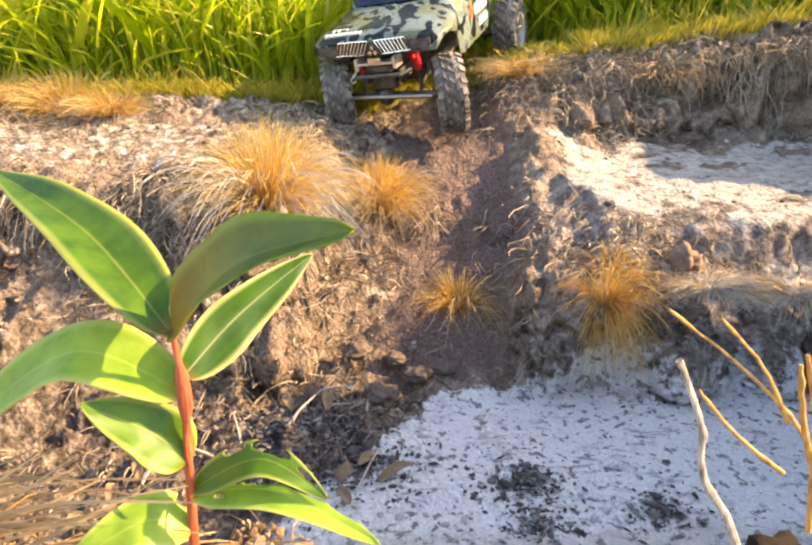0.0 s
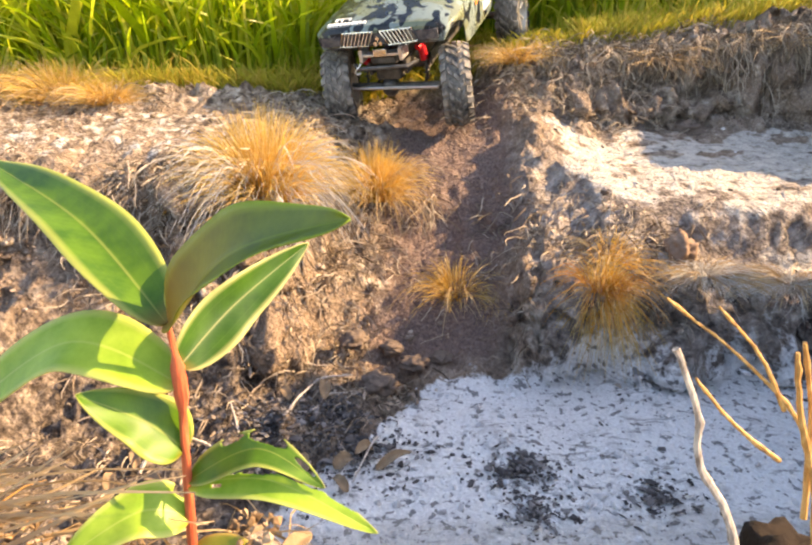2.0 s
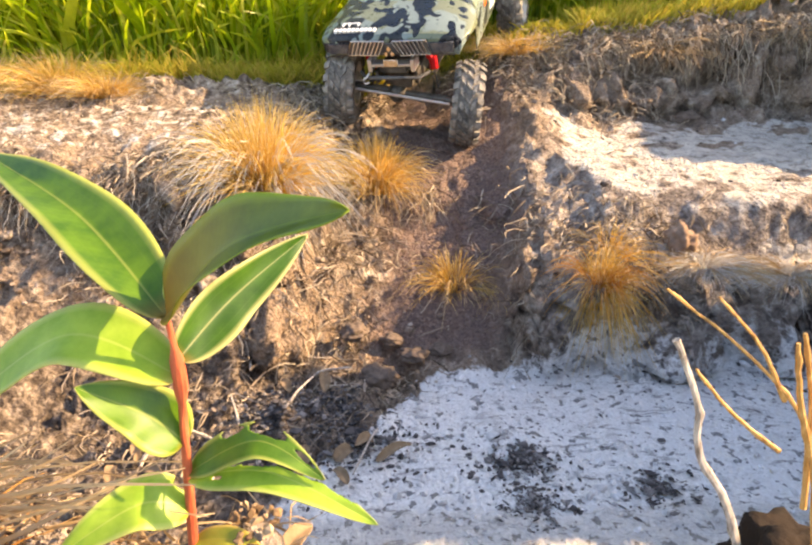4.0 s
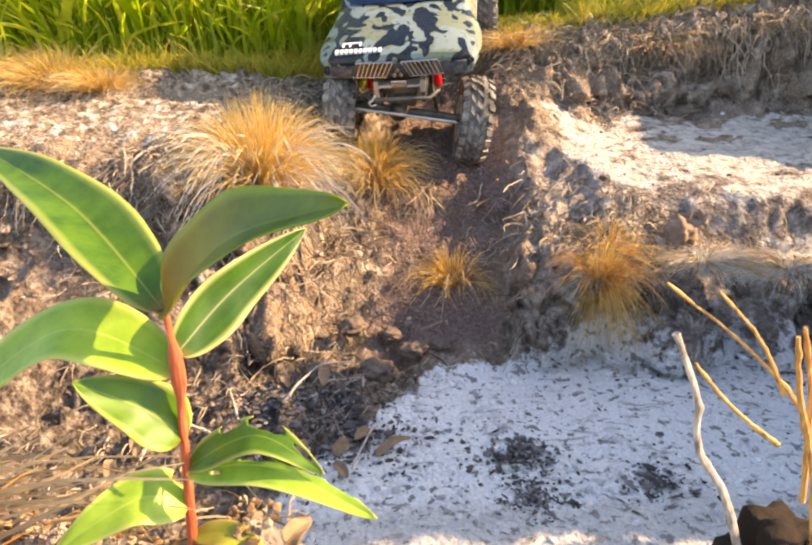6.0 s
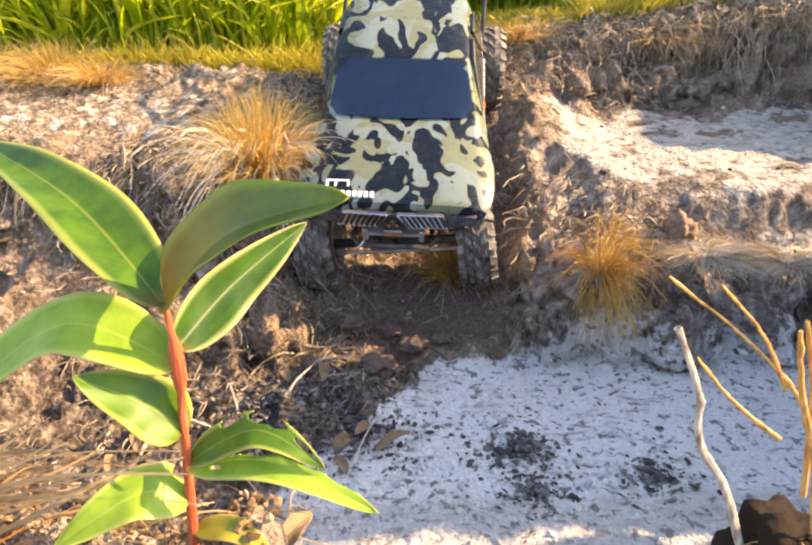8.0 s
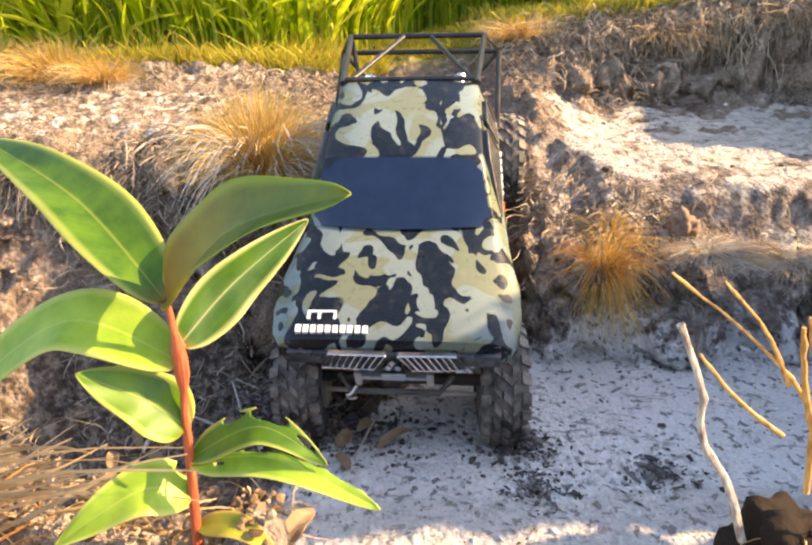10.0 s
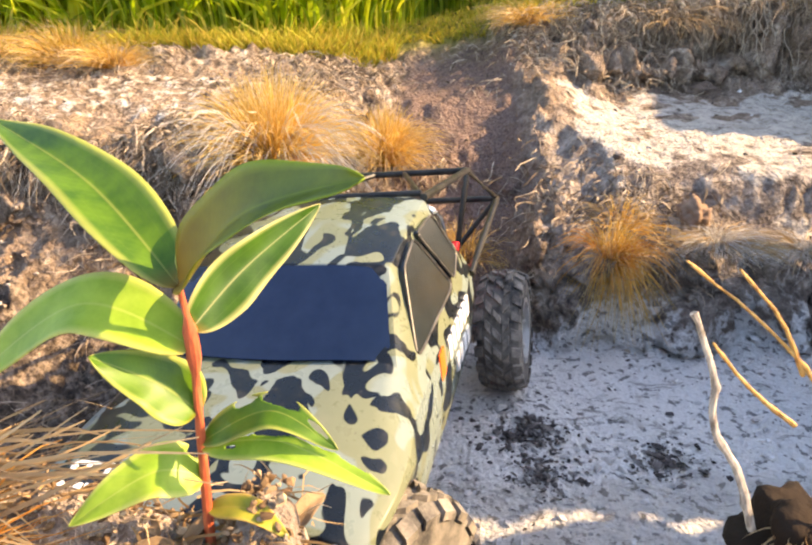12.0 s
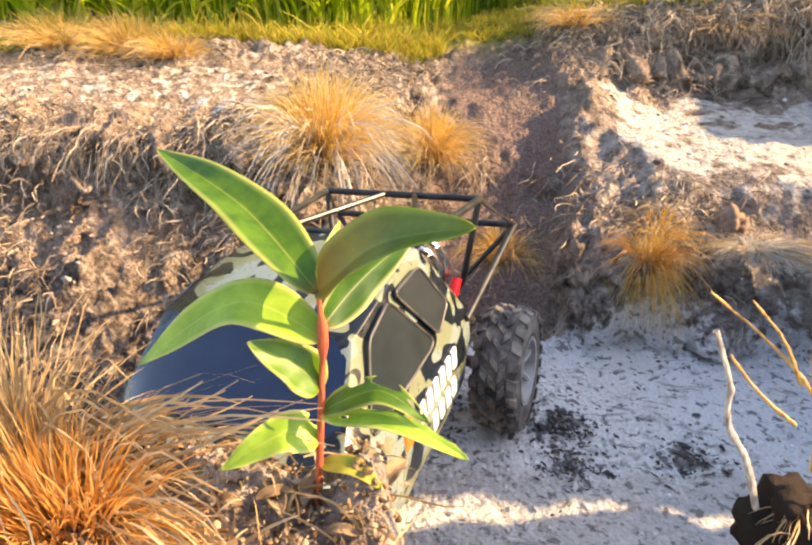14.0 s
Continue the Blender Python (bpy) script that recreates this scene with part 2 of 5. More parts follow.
M = {
    "ground": mat_ground(),
    "clod": mat_pieces("soil_clod", [(0.0, (0.07, 0.054, 0.046)), (0.35, (0.20, 0.152, 0.122)), (0.7, (0.35, 0.285, 0.235)), (1.0, (0.52, 0.46, 0.40))]),
    "chip": mat_pieces("dark_chip", [(0.0, (0.045, 0.042, 0.045)), (0.6, (0.12, 0.11, 0.11)), (1.0, (0.26, 0.24, 0.23))]),
    "crumb": mat_pieces("sand_crumb", [(0.0, (0.45, 0.44, 0.44)), (1.0, (0.78, 0.78, 0.78))]),
    "root": mat_blades("root_fibre", [(0.0, (0.085, 0.060, 0.042)), (0.5, (0.26, 0.20, 0.15)), (1.0, (0.52, 0.44, 0.35))], [(0.0, (0.11, 0.08, 0.055)), (1.0, (0.54, 0.46, 0.36))], 0.1, 0.8),
    # tips brightened in colour to stand in for sun the dense stand blocks
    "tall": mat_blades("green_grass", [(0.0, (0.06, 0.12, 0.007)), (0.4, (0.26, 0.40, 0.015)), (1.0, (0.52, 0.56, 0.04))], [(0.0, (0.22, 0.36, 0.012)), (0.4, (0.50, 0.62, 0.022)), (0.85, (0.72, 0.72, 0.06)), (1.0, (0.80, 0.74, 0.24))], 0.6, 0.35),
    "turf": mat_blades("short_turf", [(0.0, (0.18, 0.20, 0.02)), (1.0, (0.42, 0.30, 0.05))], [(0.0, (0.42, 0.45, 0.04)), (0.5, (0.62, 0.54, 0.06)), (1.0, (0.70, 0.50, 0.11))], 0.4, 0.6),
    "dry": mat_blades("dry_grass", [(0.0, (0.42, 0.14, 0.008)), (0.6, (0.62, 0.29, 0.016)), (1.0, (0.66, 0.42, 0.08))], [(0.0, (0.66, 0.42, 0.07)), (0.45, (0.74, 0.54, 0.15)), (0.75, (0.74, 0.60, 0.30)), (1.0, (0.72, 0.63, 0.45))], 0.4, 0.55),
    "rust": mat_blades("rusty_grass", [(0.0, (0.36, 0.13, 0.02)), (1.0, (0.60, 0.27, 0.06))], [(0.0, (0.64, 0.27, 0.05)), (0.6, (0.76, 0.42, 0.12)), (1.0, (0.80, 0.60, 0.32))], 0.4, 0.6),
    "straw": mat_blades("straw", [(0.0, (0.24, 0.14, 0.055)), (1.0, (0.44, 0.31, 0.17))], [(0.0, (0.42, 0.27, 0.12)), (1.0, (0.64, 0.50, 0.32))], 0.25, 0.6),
    "bleach": mat_blades("bleached_roots", [(0.0, (0.30, 0.27, 0.23)), (1.0, (0.58, 0.54, 0.48))], [(0.0, (0.48, 0.44, 0.39)), (1.0, (0.74, 0.71, 0.66))], 0.15, 0.7),
    "leaf": mat_leaf("fresh_leaf", (0.045, 0.130, 0.006), (0.125, 0.255, 0.012), (0.50, 0.52, 0.13)),
    "leaf_pale": mat_leaf("pale_leaf", (0.20, 0.36, 0.022), (0.38, 0.54, 0.06), (0.60, 0.62, 0.18)),
    # the fresh leaf's green darkened: the shadow of the leaf above put into colour
    "leaf_shaded": mat_leaf("shaded_green_leaf", (0.022, 0.085, 0.006), (0.055, 0.150, 0.010), (0.58, 0.58, 0.24)),
    # olive tone and long brown base put the shade on this leaf into colour
    "leaf_olive_shade": mat_leaf("olive_shaded_leaf", (0.075, 0.120, 0.006), (0.150, 0.215, 0.012), (0.26, 0.36, 0.03), 0.62),
    "leaf_old": mat_leaf("yellowed_leaf", (0.25, 0.30, 0.03), (0.55, 0.47, 0.06), (0.62, 0.42, 0.12)),
    "stem": mat_bark("red_stem", [(0.3, (0.28, 0.045, 0.018)), (0.6, (0.45, 0.10, 0.035)), (0.8, (0.50, 0.24, 0.10))]),
    "twig": mat_bark("bare_twig", [(0.3, (0.14, 0.11, 0.09)), (0.48, (0.38, 0.33, 0.28)), (0.7, (0.62, 0.57, 0.50))]),
    "litter": mat_pieces("leaf_litter", [(0.0, (0.09, 0.052, 0.028)), (0.5, (0.24, 0.155, 0.085)), (1.0, (0.46, 0.34, 0.22))], 0.85, 140, 0.4),
    "stalk": mat_bark("dry_stalk", [(0.3, (0.24, 0.11, 0.03)), (0.5, (0.46, 0.25, 0.07)), (0.75, (0.62, 0.42, 0.18))]),
    "peat": mat_pieces("dark_earth", [(0.0, (0.014, 0.009, 0.006)), (1.0, (0.045, 0.028, 0.017))], 0.95, 120, 0.8),
    "dead_leaf": mat_pieces("dead_leaf", [(0.0, (0.10, 0.06, 0.035)), (0.5, (0.22, 0.15, 0.09)), (1.0, (0.38, 0.29, 0.20))], 0.8, 140, 0.4),
    "stone": mat_pieces("brown_stone", [(0.0, (0.26, 0.17, 0.12)), (1.0, (0.34, 0.25, 0.19))], 0.9, 90, 0.5),
    "camo": mat_camo(),
    # reflected sky put into the dark windshield's colour as blue
    "glass": mat_plain("sky_toned_window", (0.004, 0.014, 0.048), 0.14, 0.0, 60, 0.2, 0.01, 0.0),
    "side_glass": mat_plain("smoked_window", (0.018, 0.024, 0.027), 0.16, 0.0, 60, 0.3, 0.01, 0.0),
    "navy": mat_plain("dark_nose_paint", (0.010, 0.018, 0.035), 0.25, 0.0, 90, 0.2, 0.02, 0.25),
    "cage_black": mat_plain("black_tubing", (0.008, 0.009, 0.011), 0.35, 0.3, 120, 0.3, 0.05, 0.08),
    "black": mat_plain("black_plastic", (0.016, 0.016, 0.018), 0.45, 0.0, 150, 0.4, 0.1, 0.25),
    "rubber": mat_plain("dusty_rubber", (0.038, 0.036, 0.035), 0.85, 0.0, 150, 0.4, 0.3, 0.8),
    "groove": mat_plain("tyre_rubber", (0.028, 0.027, 0.027), 0.8, 0.0, 150, 0.4, 0.2, 0.55),
    "chrome": mat_plain("worn_chrome", (0.62, 0.63, 0.65), 0.22, 1.0, 120, 0.2, 0.05),
    "silver": mat_plain("silver_plate", (0.58, 0.57, 0.56), 0.38, 0.8, 120, 0.25, 0.05),
    "rim": mat_plain("grey_rim", (0.42, 0.42, 0.41), 0.4, 0.5, 120, 0.3, 0.05, 0.5),
    "red": mat_plain("red_anodised", (0.60, 0.012, 0.022), 0.3, 0.35, 120, 0.2, 0.03),
    "orange": mat_plain("orange_emblem", (0.85, 0.14, 0.015), 0.4, 0.0, 120, 0.15, 0.02),
    "white": mat_plain("white_decal", (0.80, 0.82, 0.82), 0.35, 0.0, 120, 0.1, 0.02),
}

# ---- helpers of this scene ----
rng = np.random.default_rng(7)


def lattice(seed):
    return np.random.default_rng(seed).random((64, 64))


def vnoise(x, y, scale, seed):
    """Smooth value noise in -1..1, on arrays."""
    g = lattice(seed)
    u, v = np.asarray(x) * scale, np.asarray(y) * scale
    i, j = np.floor(u).astype(int), np.floor(v).astype(int)
    f, h = u - i, v - j
    f, h = f * f * (3 - 2 * f), h * h * (3 - 2 * h)
    p = lambda a, b: g[(i + a) % 64, (j + b) % 64]  # noqa: E731
    return 2 * ((p(0, 0) * (1 - f) + p(1, 0) * f) * (1 - h) + (p(0, 1) * (1 - f) + p(1, 1) * f) * h) - 1


def fbm(x, y, scale, seed, octaves=4, gain=0.5):
    s, a, n = 0.0, 1.0, 0.0
    for k in range(octaves):
        s, n = s + a * vnoise(x, y, scale * 2.03**k, seed + k), n + a
        a *= gain
    return s / n


def smooth(x, a, b):
    t = np.clip((np.asarray(x, float) - a) / (b - a), 0, 1)
    return t * t * (3 - 2 * t)


def mesh_of(name, verts, faces, mat, attrs=None, flat=False):
    me = bpy.data.meshes.new(name)
    me.from_pydata(verts, [], faces)
    me.materials.append(mat)
    for key, values in (attrs or {}).items():
        me.attributes.new(key, "FLOAT", "POINT").data.foreach_set("value", np.asarray(values, np.float32))
    if not flat:
        me.polygons.foreach_set("use_smooth", [True] * len(me.polygons))
    me.update()
    return me


def part(name, bm, mat, parent, label="", flat=False, sharp=None):
    """Links a bmesh as one mesh object under its thing."""
    me = bpy.data.meshes.new(name)
    bmesh.ops.recalc_face_normals(bm, faces=bm.faces)
    bm.to_mesh(me)
    bm.free()
    me.materials.append(mat)
    if not flat:
        me.polygons.foreach_set("use_smooth", [True] * len(me.polygons))
        me.set_sharp_from_angle(angle=radians(sharp or 35))
    ob = new(name, me)
    ob.parent = parent
    return tagged(ob, label) if label else ob


def holder(name, m, label, category, group=""):
    ob = new(name)
    ob.empty_display_size = 0.02
    ob.matrix_world = m
    return tagged(ob, label, category, group)


# ---- the ground ----
# Across the slope, the far bank is given as (y, z) from its foot to its top.
LEFT_BANK = {
    -1.30: ((0.40, 0.00), (0.58, 0.06), (0.69, 0.14), (0.79, 0.235), (1.08, 0.285), (1.30, 0.31)),
    -0.40: ((0.47, 0.00), (0.62, 0.055), (0.71, 0.13), (0.785, 0.235), (1.08, 0.285), (1.30, 0.31)),
    -0.19: ((0.60, 0.00), (0.68, 0.05), (0.73, 0.14), (0.79, 0.225), (1.05, 0.28), (1.30, 0.31)),
    -0.14: ((0.645, 0.00), (0.70, 0.06), (0.75, 0.135), (0.81, 0.20), (1.05, 0.27), (1.30, 0.31)),
    -0.08: ((0.685, 0.00), (0.79, 0.070), (0.88, 0.110), (0.96, 0.172), (1.05, 0.225), (1.30, 0.295)),
    0.03: ((0.69, 0.00), (0.79, 0.068), (0.88, 0.110), (0.95, 0.165), (1.04, 0.225), (1.35, 0.315)),
}
RIGHT_BANK = {
    0.11: ((0.69, 0.00), (0.785, 0.070), (0.87, 0.113), (0.94, 0.168), (1.03, 0.228), (1.35, 0.325)),
    0.195: ((0.665, 0.00), (0.70, 0.085), (0.80, 0.160), (0.92, 0.205), (1.11, 0.28), (1.22, 0.355)),
    0.33: ((0.68, 0.00), (0.71, 0.085), (0.785, 0.145), (0.825, 0.178), (1.11, 0.232), (1.19, 0.36)),
    0.45: ((0.685, 0.00), (0.712, 0.115), (0.770, 0.108), (0.795, 0.178), (1.13, 0.235), (1.19, 0.375)),
    0.80: ((0.64, 0.00), (0.68, 0.115), (0.755, 0.112), (0.785, 0.182), (1.11, 0.24), (1.16, 0.41)),
    1.30: ((0.30, 0.02), (0.42, 0.30), (0.62, 0.40), (0.84, 0.44), (1.05, 0.46), (1.18, 0.48)),
}
# The near bank, on which the seedling stands: its lip by x.
NEAR_X = (-1.3, -0.25, -0.10, -0.02, 0.005, 0.04, 0.065, 0.14, 1.3)
NEAR_Y = (0.11, 0.11, 0.125, 0.128, 0.075, 0.075, 0.125, 0.13, 0.20)
NEAR_Z = (0.29, 0.285, 0.287, 0.286, 0.25, 0.25, 0.272, 0.28, 0.30)


def knots(x):
    banks = {**LEFT_BANK, **RIGHT_BANK}
    xs = list(banks)
    x = min(max(x, xs[0]), xs[-1])
    k = max(i for i, a in enumerate(xs) if a <= x)
    k = min(k, len(xs) - 2)
    f = (x - xs[k]) / (xs[k + 1] - xs[k])
    f = f * f * (3 - 2 * f)
    return np.array(banks[xs[k]]) * (1 - f) + np.array(banks[xs[k + 1]]) * f


def column(x, ys):
    """The heights along one line of constant x, before the roughness."""
    k = knots(x)
    ny, nz = np.interp(x, NEAR_X, NEAR_Y), np.interp(x, NEAR_X, NEAR_Z)
    yy = np.concatenate(([-60, -0.3, ny - 0.06, ny, ny + 0.03], k[:, 0], [2.6, 8, 70]))
    zz = np.concatenate(([0.32, 0.30, nz + 0.004, nz, 0.0], k[:, 1], [k[5, 1] + 0.06, 0.45, 0.6]))
    z = np.interp(ys, yy, zz)
    # a higher unseen mound, added sunward with two gaps, keeps the pit in shade
    shade_mound = smooth(x, 0.62, 0.80) * np.interp(ys, (-0.35, 0.1, 0.2, 0.398, 0.420, 0.452, 0.474, 0.685, 0.725, 0.905, 0.955, 1.3), (0.29, 0.36, 0.54, 0.55, 0.25, 0.25, 0.55, 0.54, 0.22, 0.22, 0.46, 0.47))
    shade_mound = shade_mound * (1 - smooth(x, 1.1, 1.5)) + np.interp(ys, (-0.35, 0.2), (0.29, 0.42)) * smooth(x, 1.1, 1.5)
    # the pit ends to the left, where the land closes round it
    close = smooth(-x, 0.95, 1.45) * np.interp(ys, (0.0, 0.5, 1.3), (0.29, 0.30, 0.31))
    # a hollow in the near corner of the pit, where the truck comes to rest
    z = z - 0.024 * smooth(-x, -0.02, 0.03) * np.interp(ys, (0.22, 0.30, 0.52, 0.62), (0, 1, 1, 0)) - 0.014 * smooth(-x, 0.0, 0.08) * np.interp(ys, (0.14, 0.2, 0.32, 0.42), (0, 1, 1, 0))
    return np.maximum(np.maximum(z, shade_mound), close)


def meadow(x, y):
    """The rough meadow all round the pit, with an uneven edge."""
    w = 0.5 * fbm(x, y, 1.7, 37, 4)
    r = np.hypot((x - 0.1) / 1.15, np.where(y > 0.5, 0.0, (y - 0.5) / 0.85))
    return np.maximum(smooth(r + w, 0.9, 1.3) * smooth(np.abs(x - 0.1), 0.75, 1.0) * (1 - smooth(y, 1.0, 2.0)), np.maximum(smooth(-y + w, 0.35, 0.6), np.maximum(smooth(np.abs(x) + w, 1.5, 2.0) * (1 - smooth(y, 2.4, 3.0)), smooth(y + w, 3.2, 3.8))))


def ledge_zone(x, y):
    """The smooth sand ledge under the cliff."""
    return smooth(x, 0.20, 0.27) * smooth(y, np.interp(x, (0.2, 0.27, 0.33), (0.90, 0.81, 0.79)), np.interp(x, (0.2, 0.27, 0.33), (0.98, 0.85, 0.82))) * (1 - smooth(y, 1.07, 1.12))


def pocket_zone(x, y):
    """The smooth hollow before the ledge."""
    return smooth(x, 0.35, 0.39) * smooth(y, 0.695, 0.72) * (1 - smooth(y, 0.82, 0.86))


def masks(x, y, z):
    """Where white sand lies, the fresh wheel channel, grey crust and turf."""
    w = 0.02 * fbm(x, y, 14, 31)
    floor_edge = np.interp(x, (-0.20, -0.12, -0.03, 0.02, 0.3, 0.6), (0.30, 0.46, 0.56, 0.66, 0.68, 0.70))
    floor = smooth(floor_edge + 1.4 * w - y, -0.035, 0.04) * smooth(x + 0.8 * w, -0.16, -0.08) * smooth(y, 0.22, 0.30)
    ledge = smooth(x + w, 0.19, 0.25) * smooth(y + w - np.interp(x, (0.2, 0.25, 0.29, 0.36, 0.6), (1.0, 0.89, 0.83, 0.80, 0.79)), -0.02, 0.025) * (1 - smooth(y + 2 * w, 1.06, 1.12)) * (1 - smooth(x, 0.62, 0.74))
    pocket = smooth(x, 0.38, 0.5) * smooth(y, 0.72, 0.75) * 0.6
    plateau = 0.42 * smooth(y + w, 0.80, 0.85) * (1 - smooth(y, 1.0, 1.08)) * (1 - smooth(x + 3 * w, -0.27, -0.14))
    floor = np.maximum(floor, plateau * (1 - smooth(-x, 0.9, 1.2))) * (1 - smooth(x + 2 * w, 0.64, 0.76))
    ledge = ledge * np.clip(0.72 - 0.10 * smooth(y, 0.9, 1.0) + 0.75 * fbm(x, 2.2 * y, 18, 171, 3), 0.30, 0.9)
    sand = np.maximum(np.maximum(floor, ledge), np.where(y < 0.9, pocket * (1 - smooth(z, 0.12, 0.15)), 0))
    centre = np.interp(y, (0.66, 0.8, 1.0, 1.3), (0.03, 0.055, 0.075, 0.08))
    chan = (1 - smooth(np.abs(x - centre - w), 0.06, 0.12)) * smooth(y, 0.66, 0.72) * (1 - smooth(y, 1.15, 1.3))
    turf = smooth(y + 2 * w, np.interp(x, (-0.6, -0.2, 0.1, 0.2), (1.08, 1.12, 1.2, 1.2)), np.interp(x, (-0.6, -0.2, 0.1, 0.2), (1.14, 1.2, 1.32, 1.26)))
    grey = smooth(x + 3 * w, 0.12, 0.22) * smooth(y, 0.6, 0.7) * (0.85 - 0.6 * smooth(y, 0.88, 1.0)) + (1 - smooth(y, 0.50, 0.62)) * (1 - floor) * 0.5
    around = meadow(x, y)
    turf = np.maximum(turf, around)
    return sand, chan, turf, np.clip(grey * (1 - around), 0, 1)


def litter_mask(x, y):
    """The dark litter below the left bank, darkened further for the shade there."""
    w = 0.03 * fbm(x, y, 12, 131)
    return smooth(y, 0.20, 0.30) * (1 - smooth(y + w, 0.60, 0.70)) * (1 - smooth(x + w, -0.06, 0.0))


def rough(x, y, z, sand, chan, turf):
    """Relief in three scales, calmer on the sand, in the channel and on turf."""
    calm = np.clip(1 - 0.85 * sand - 0.6 * chan - 0.7 * turf, 0.08, 1)
    calm = calm * (1 - 0.55 * smooth(-x, 0.2, 0.3) * smooth(y, 0.82, 0.87) * (1 - smooth(y, 1.05, 1.1)))
    calm = calm * (1 - 0.72 * ledge_zone(x, y)) * (1 - 0.93 * pocket_zone(x, y))
    steep = smooth(y, 0.45, 0.62) * (1 - smooth(y, 1.16, 1.35))
    a = 0.034 * fbm(x, y, 11, 3) * calm * (0.35 + 0.65 * steep)
    b = 0.030 * np.abs(fbm(x, y + 0.6 * z, 34, 11, 3)) * calm
    c = 0.0060 * fbm(x, y + z, 120, 17, 2) * np.clip(calm + 0.18, 0, 1)
    d = 0.003 * fbm(x, y, 25, 23, 2) * sand
    far = np.maximum(smooth(np.abs(x), 1.6, 6), smooth(-y, 0.6, 4))
    swell = far * 0.10 * fbm(x, y, 0.22, 29, 2)
    return (a + b + c + d - 0.004 * calm) * (1 - np.maximum(far, 0.85 * smooth(-y, 0.0, 0.25))) + swell


def axis(lo, hi, step, far_lo, far_hi):
    mid = np.arange(lo, hi + step / 2, step)
    up = [hi]
    while up[-1] < far_hi:
        up.append(up[-1] + max(step, (up[-1] - hi) * 0.22 + step))
    down = [lo]
    while down[-1] > far_lo:
        down.append(down[-1] - max(step, (lo - down[-1]) * 0.22 + step))
    return np.concatenate((down[:0:-1], mid, up[1:]))


def ground():
    xs, ys = axis(-0.72, 0.92, 0.0052, -60, 60), axis(0.04, 1.34, 0.0048, -60, 70)
    gx, gy = np.meshgrid(xs, ys, indexing="ij")
    base = lie(gx, gy)
    sand, chan, turf, grey = masks(gx, gy, base)
    slope = np.abs(np.gradient(base, ys, axis=1))
    sand = sand * (1 - smooth(slope, 0.45, 0.9) * smooth(gy, 0.80, 0.86))
    z = base + rough(gx, gy, base, sand, chan, turf)
    push = smooth(slope, 0.5, 1.4) * (gy > 0.4) * (1 - 0.8 * pocket_zone(gx, gy))
    py = gy + push * (0.058 * fbm(gx, base * 1.6, 22, 41, 3) + 0.014 * fbm(gx, base * 0.5, 75, 45, 2))
    py = py + 0.050 * smooth(-gx, 0.10, 0.20) * np.exp(-(((base - 0.150) / 0.045) ** 2)) * smooth(fbm(gx, 0.3 * gy, 6, 231, 3), -0.25, 0.30) * (gy > 0.5) * (gy < 0.9)
    flute = smooth(gx, 0.14, 0.24) * smooth(gy, 1.02, 1.08) * (1 - smooth(gy, 1.19, 1.24))
    py = py + flute * (0.062 * np.abs(fbm(gx, 0.10 * base, 30, 91, 3)) - 0.018)
    px = gx + push * 0.008 * fbm(gx + 5, base, 60, 51, 2)
    n, m = len(xs), len(ys)
    idx = np.arange(n * m).reshape(n, m)
    faces = np.stack((idx[:-1, :-1], idx[1:, :-1], idx[1:, 1:], idx[:-1, 1:]), -1).reshape(-1, 4)
    verts = np.stack((px, py, z), -1).reshape(-1, 3)
    me = mesh_of("ground", verts.tolist(), faces.tolist(), M["ground"],
                 {"sand": sand.ravel(), "channel": chan.ravel(), "turf": turf.ravel(), "grey": grey.ravel(), "litter": (litter_mask(gx, gy) * (1 - sand)).ravel(), "meadow": meadow(gx, gy).ravel(),
                  # tan: the ledge's sunlit tone, and real brown-cream debris on the near strip
                  "tan_tone": np.clip(0.72 * smooth(gy, 0.70, 0.74) + 0.38 * (1 - smooth(gy + 0.03 * fbm(gx, gy, 20, 181, 3), 0.435, 0.46)), 0, 1).ravel()})
    return tagged(new("ground", me), "eroded brown earth banks round a floor of white sand", "ground", kind="structure")


BASE_X, BASE_Y = np.arange(-6.0, 8.0, 0.008), np.arange(-0.6, 7.0, 0.006)
BASE_Z = np.stack([column(a, BASE_Y) for a in BASE_X])
for _ in range(2):  # soften the knots
    BASE_Z[:, 1:-1] = 0.25 * BASE_Z[:, :-2] + 0.5 * BASE_Z[:, 1:-1] + 0.25 * BASE_Z[:, 2:]


def lie(x, y):
    """The lie of the land without its fine relief; its lines wander."""
    x, y = np.asarray(x, float), np.asarray(y, float)
    wander = smooth(y, 0.45, 0.62) * (1 - 0.85 * pocket_zone(x, y))
    u = x + wander * 0.032 * fbm(x, y, 8, 201, 3)
    v = y + wander * 0.022 * fbm(x, y, 10, 211, 3) * (1 - smooth(y, 1.2, 1.6))
    a = np.clip((u - BASE_X[0]) / 0.008, 0, len(BASE_X) - 1.001)
    b = np.clip((v - BASE_Y[0]) / 0.006, 0, len(BASE_Y) - 1.001)
    i, j = a.astype(int), b.astype(int)
    f, g = a - i, b - j
    return (BASE_Z[i, j] * (1 - f) + BASE_Z[i + 1, j] * f) * (1 - g) + (BASE_Z[i, j + 1] * (1 - f) + BASE_Z[i + 1, j + 1] * f) * g


def height(x, y):
    """The ground's height at points, with its relief."""
    x, y = np.atleast_1d(x).astype(float), np.atleast_1d(y).astype(float)
    z = lie(x, y)
    s, c, t, _ = masks(x, y, z)
    return z + rough(x, y, z, s, c, t)


ground()

# ---- loose matter on the ground ----
ICO_V, ICO_F = [], []
_b = bmesh.new()
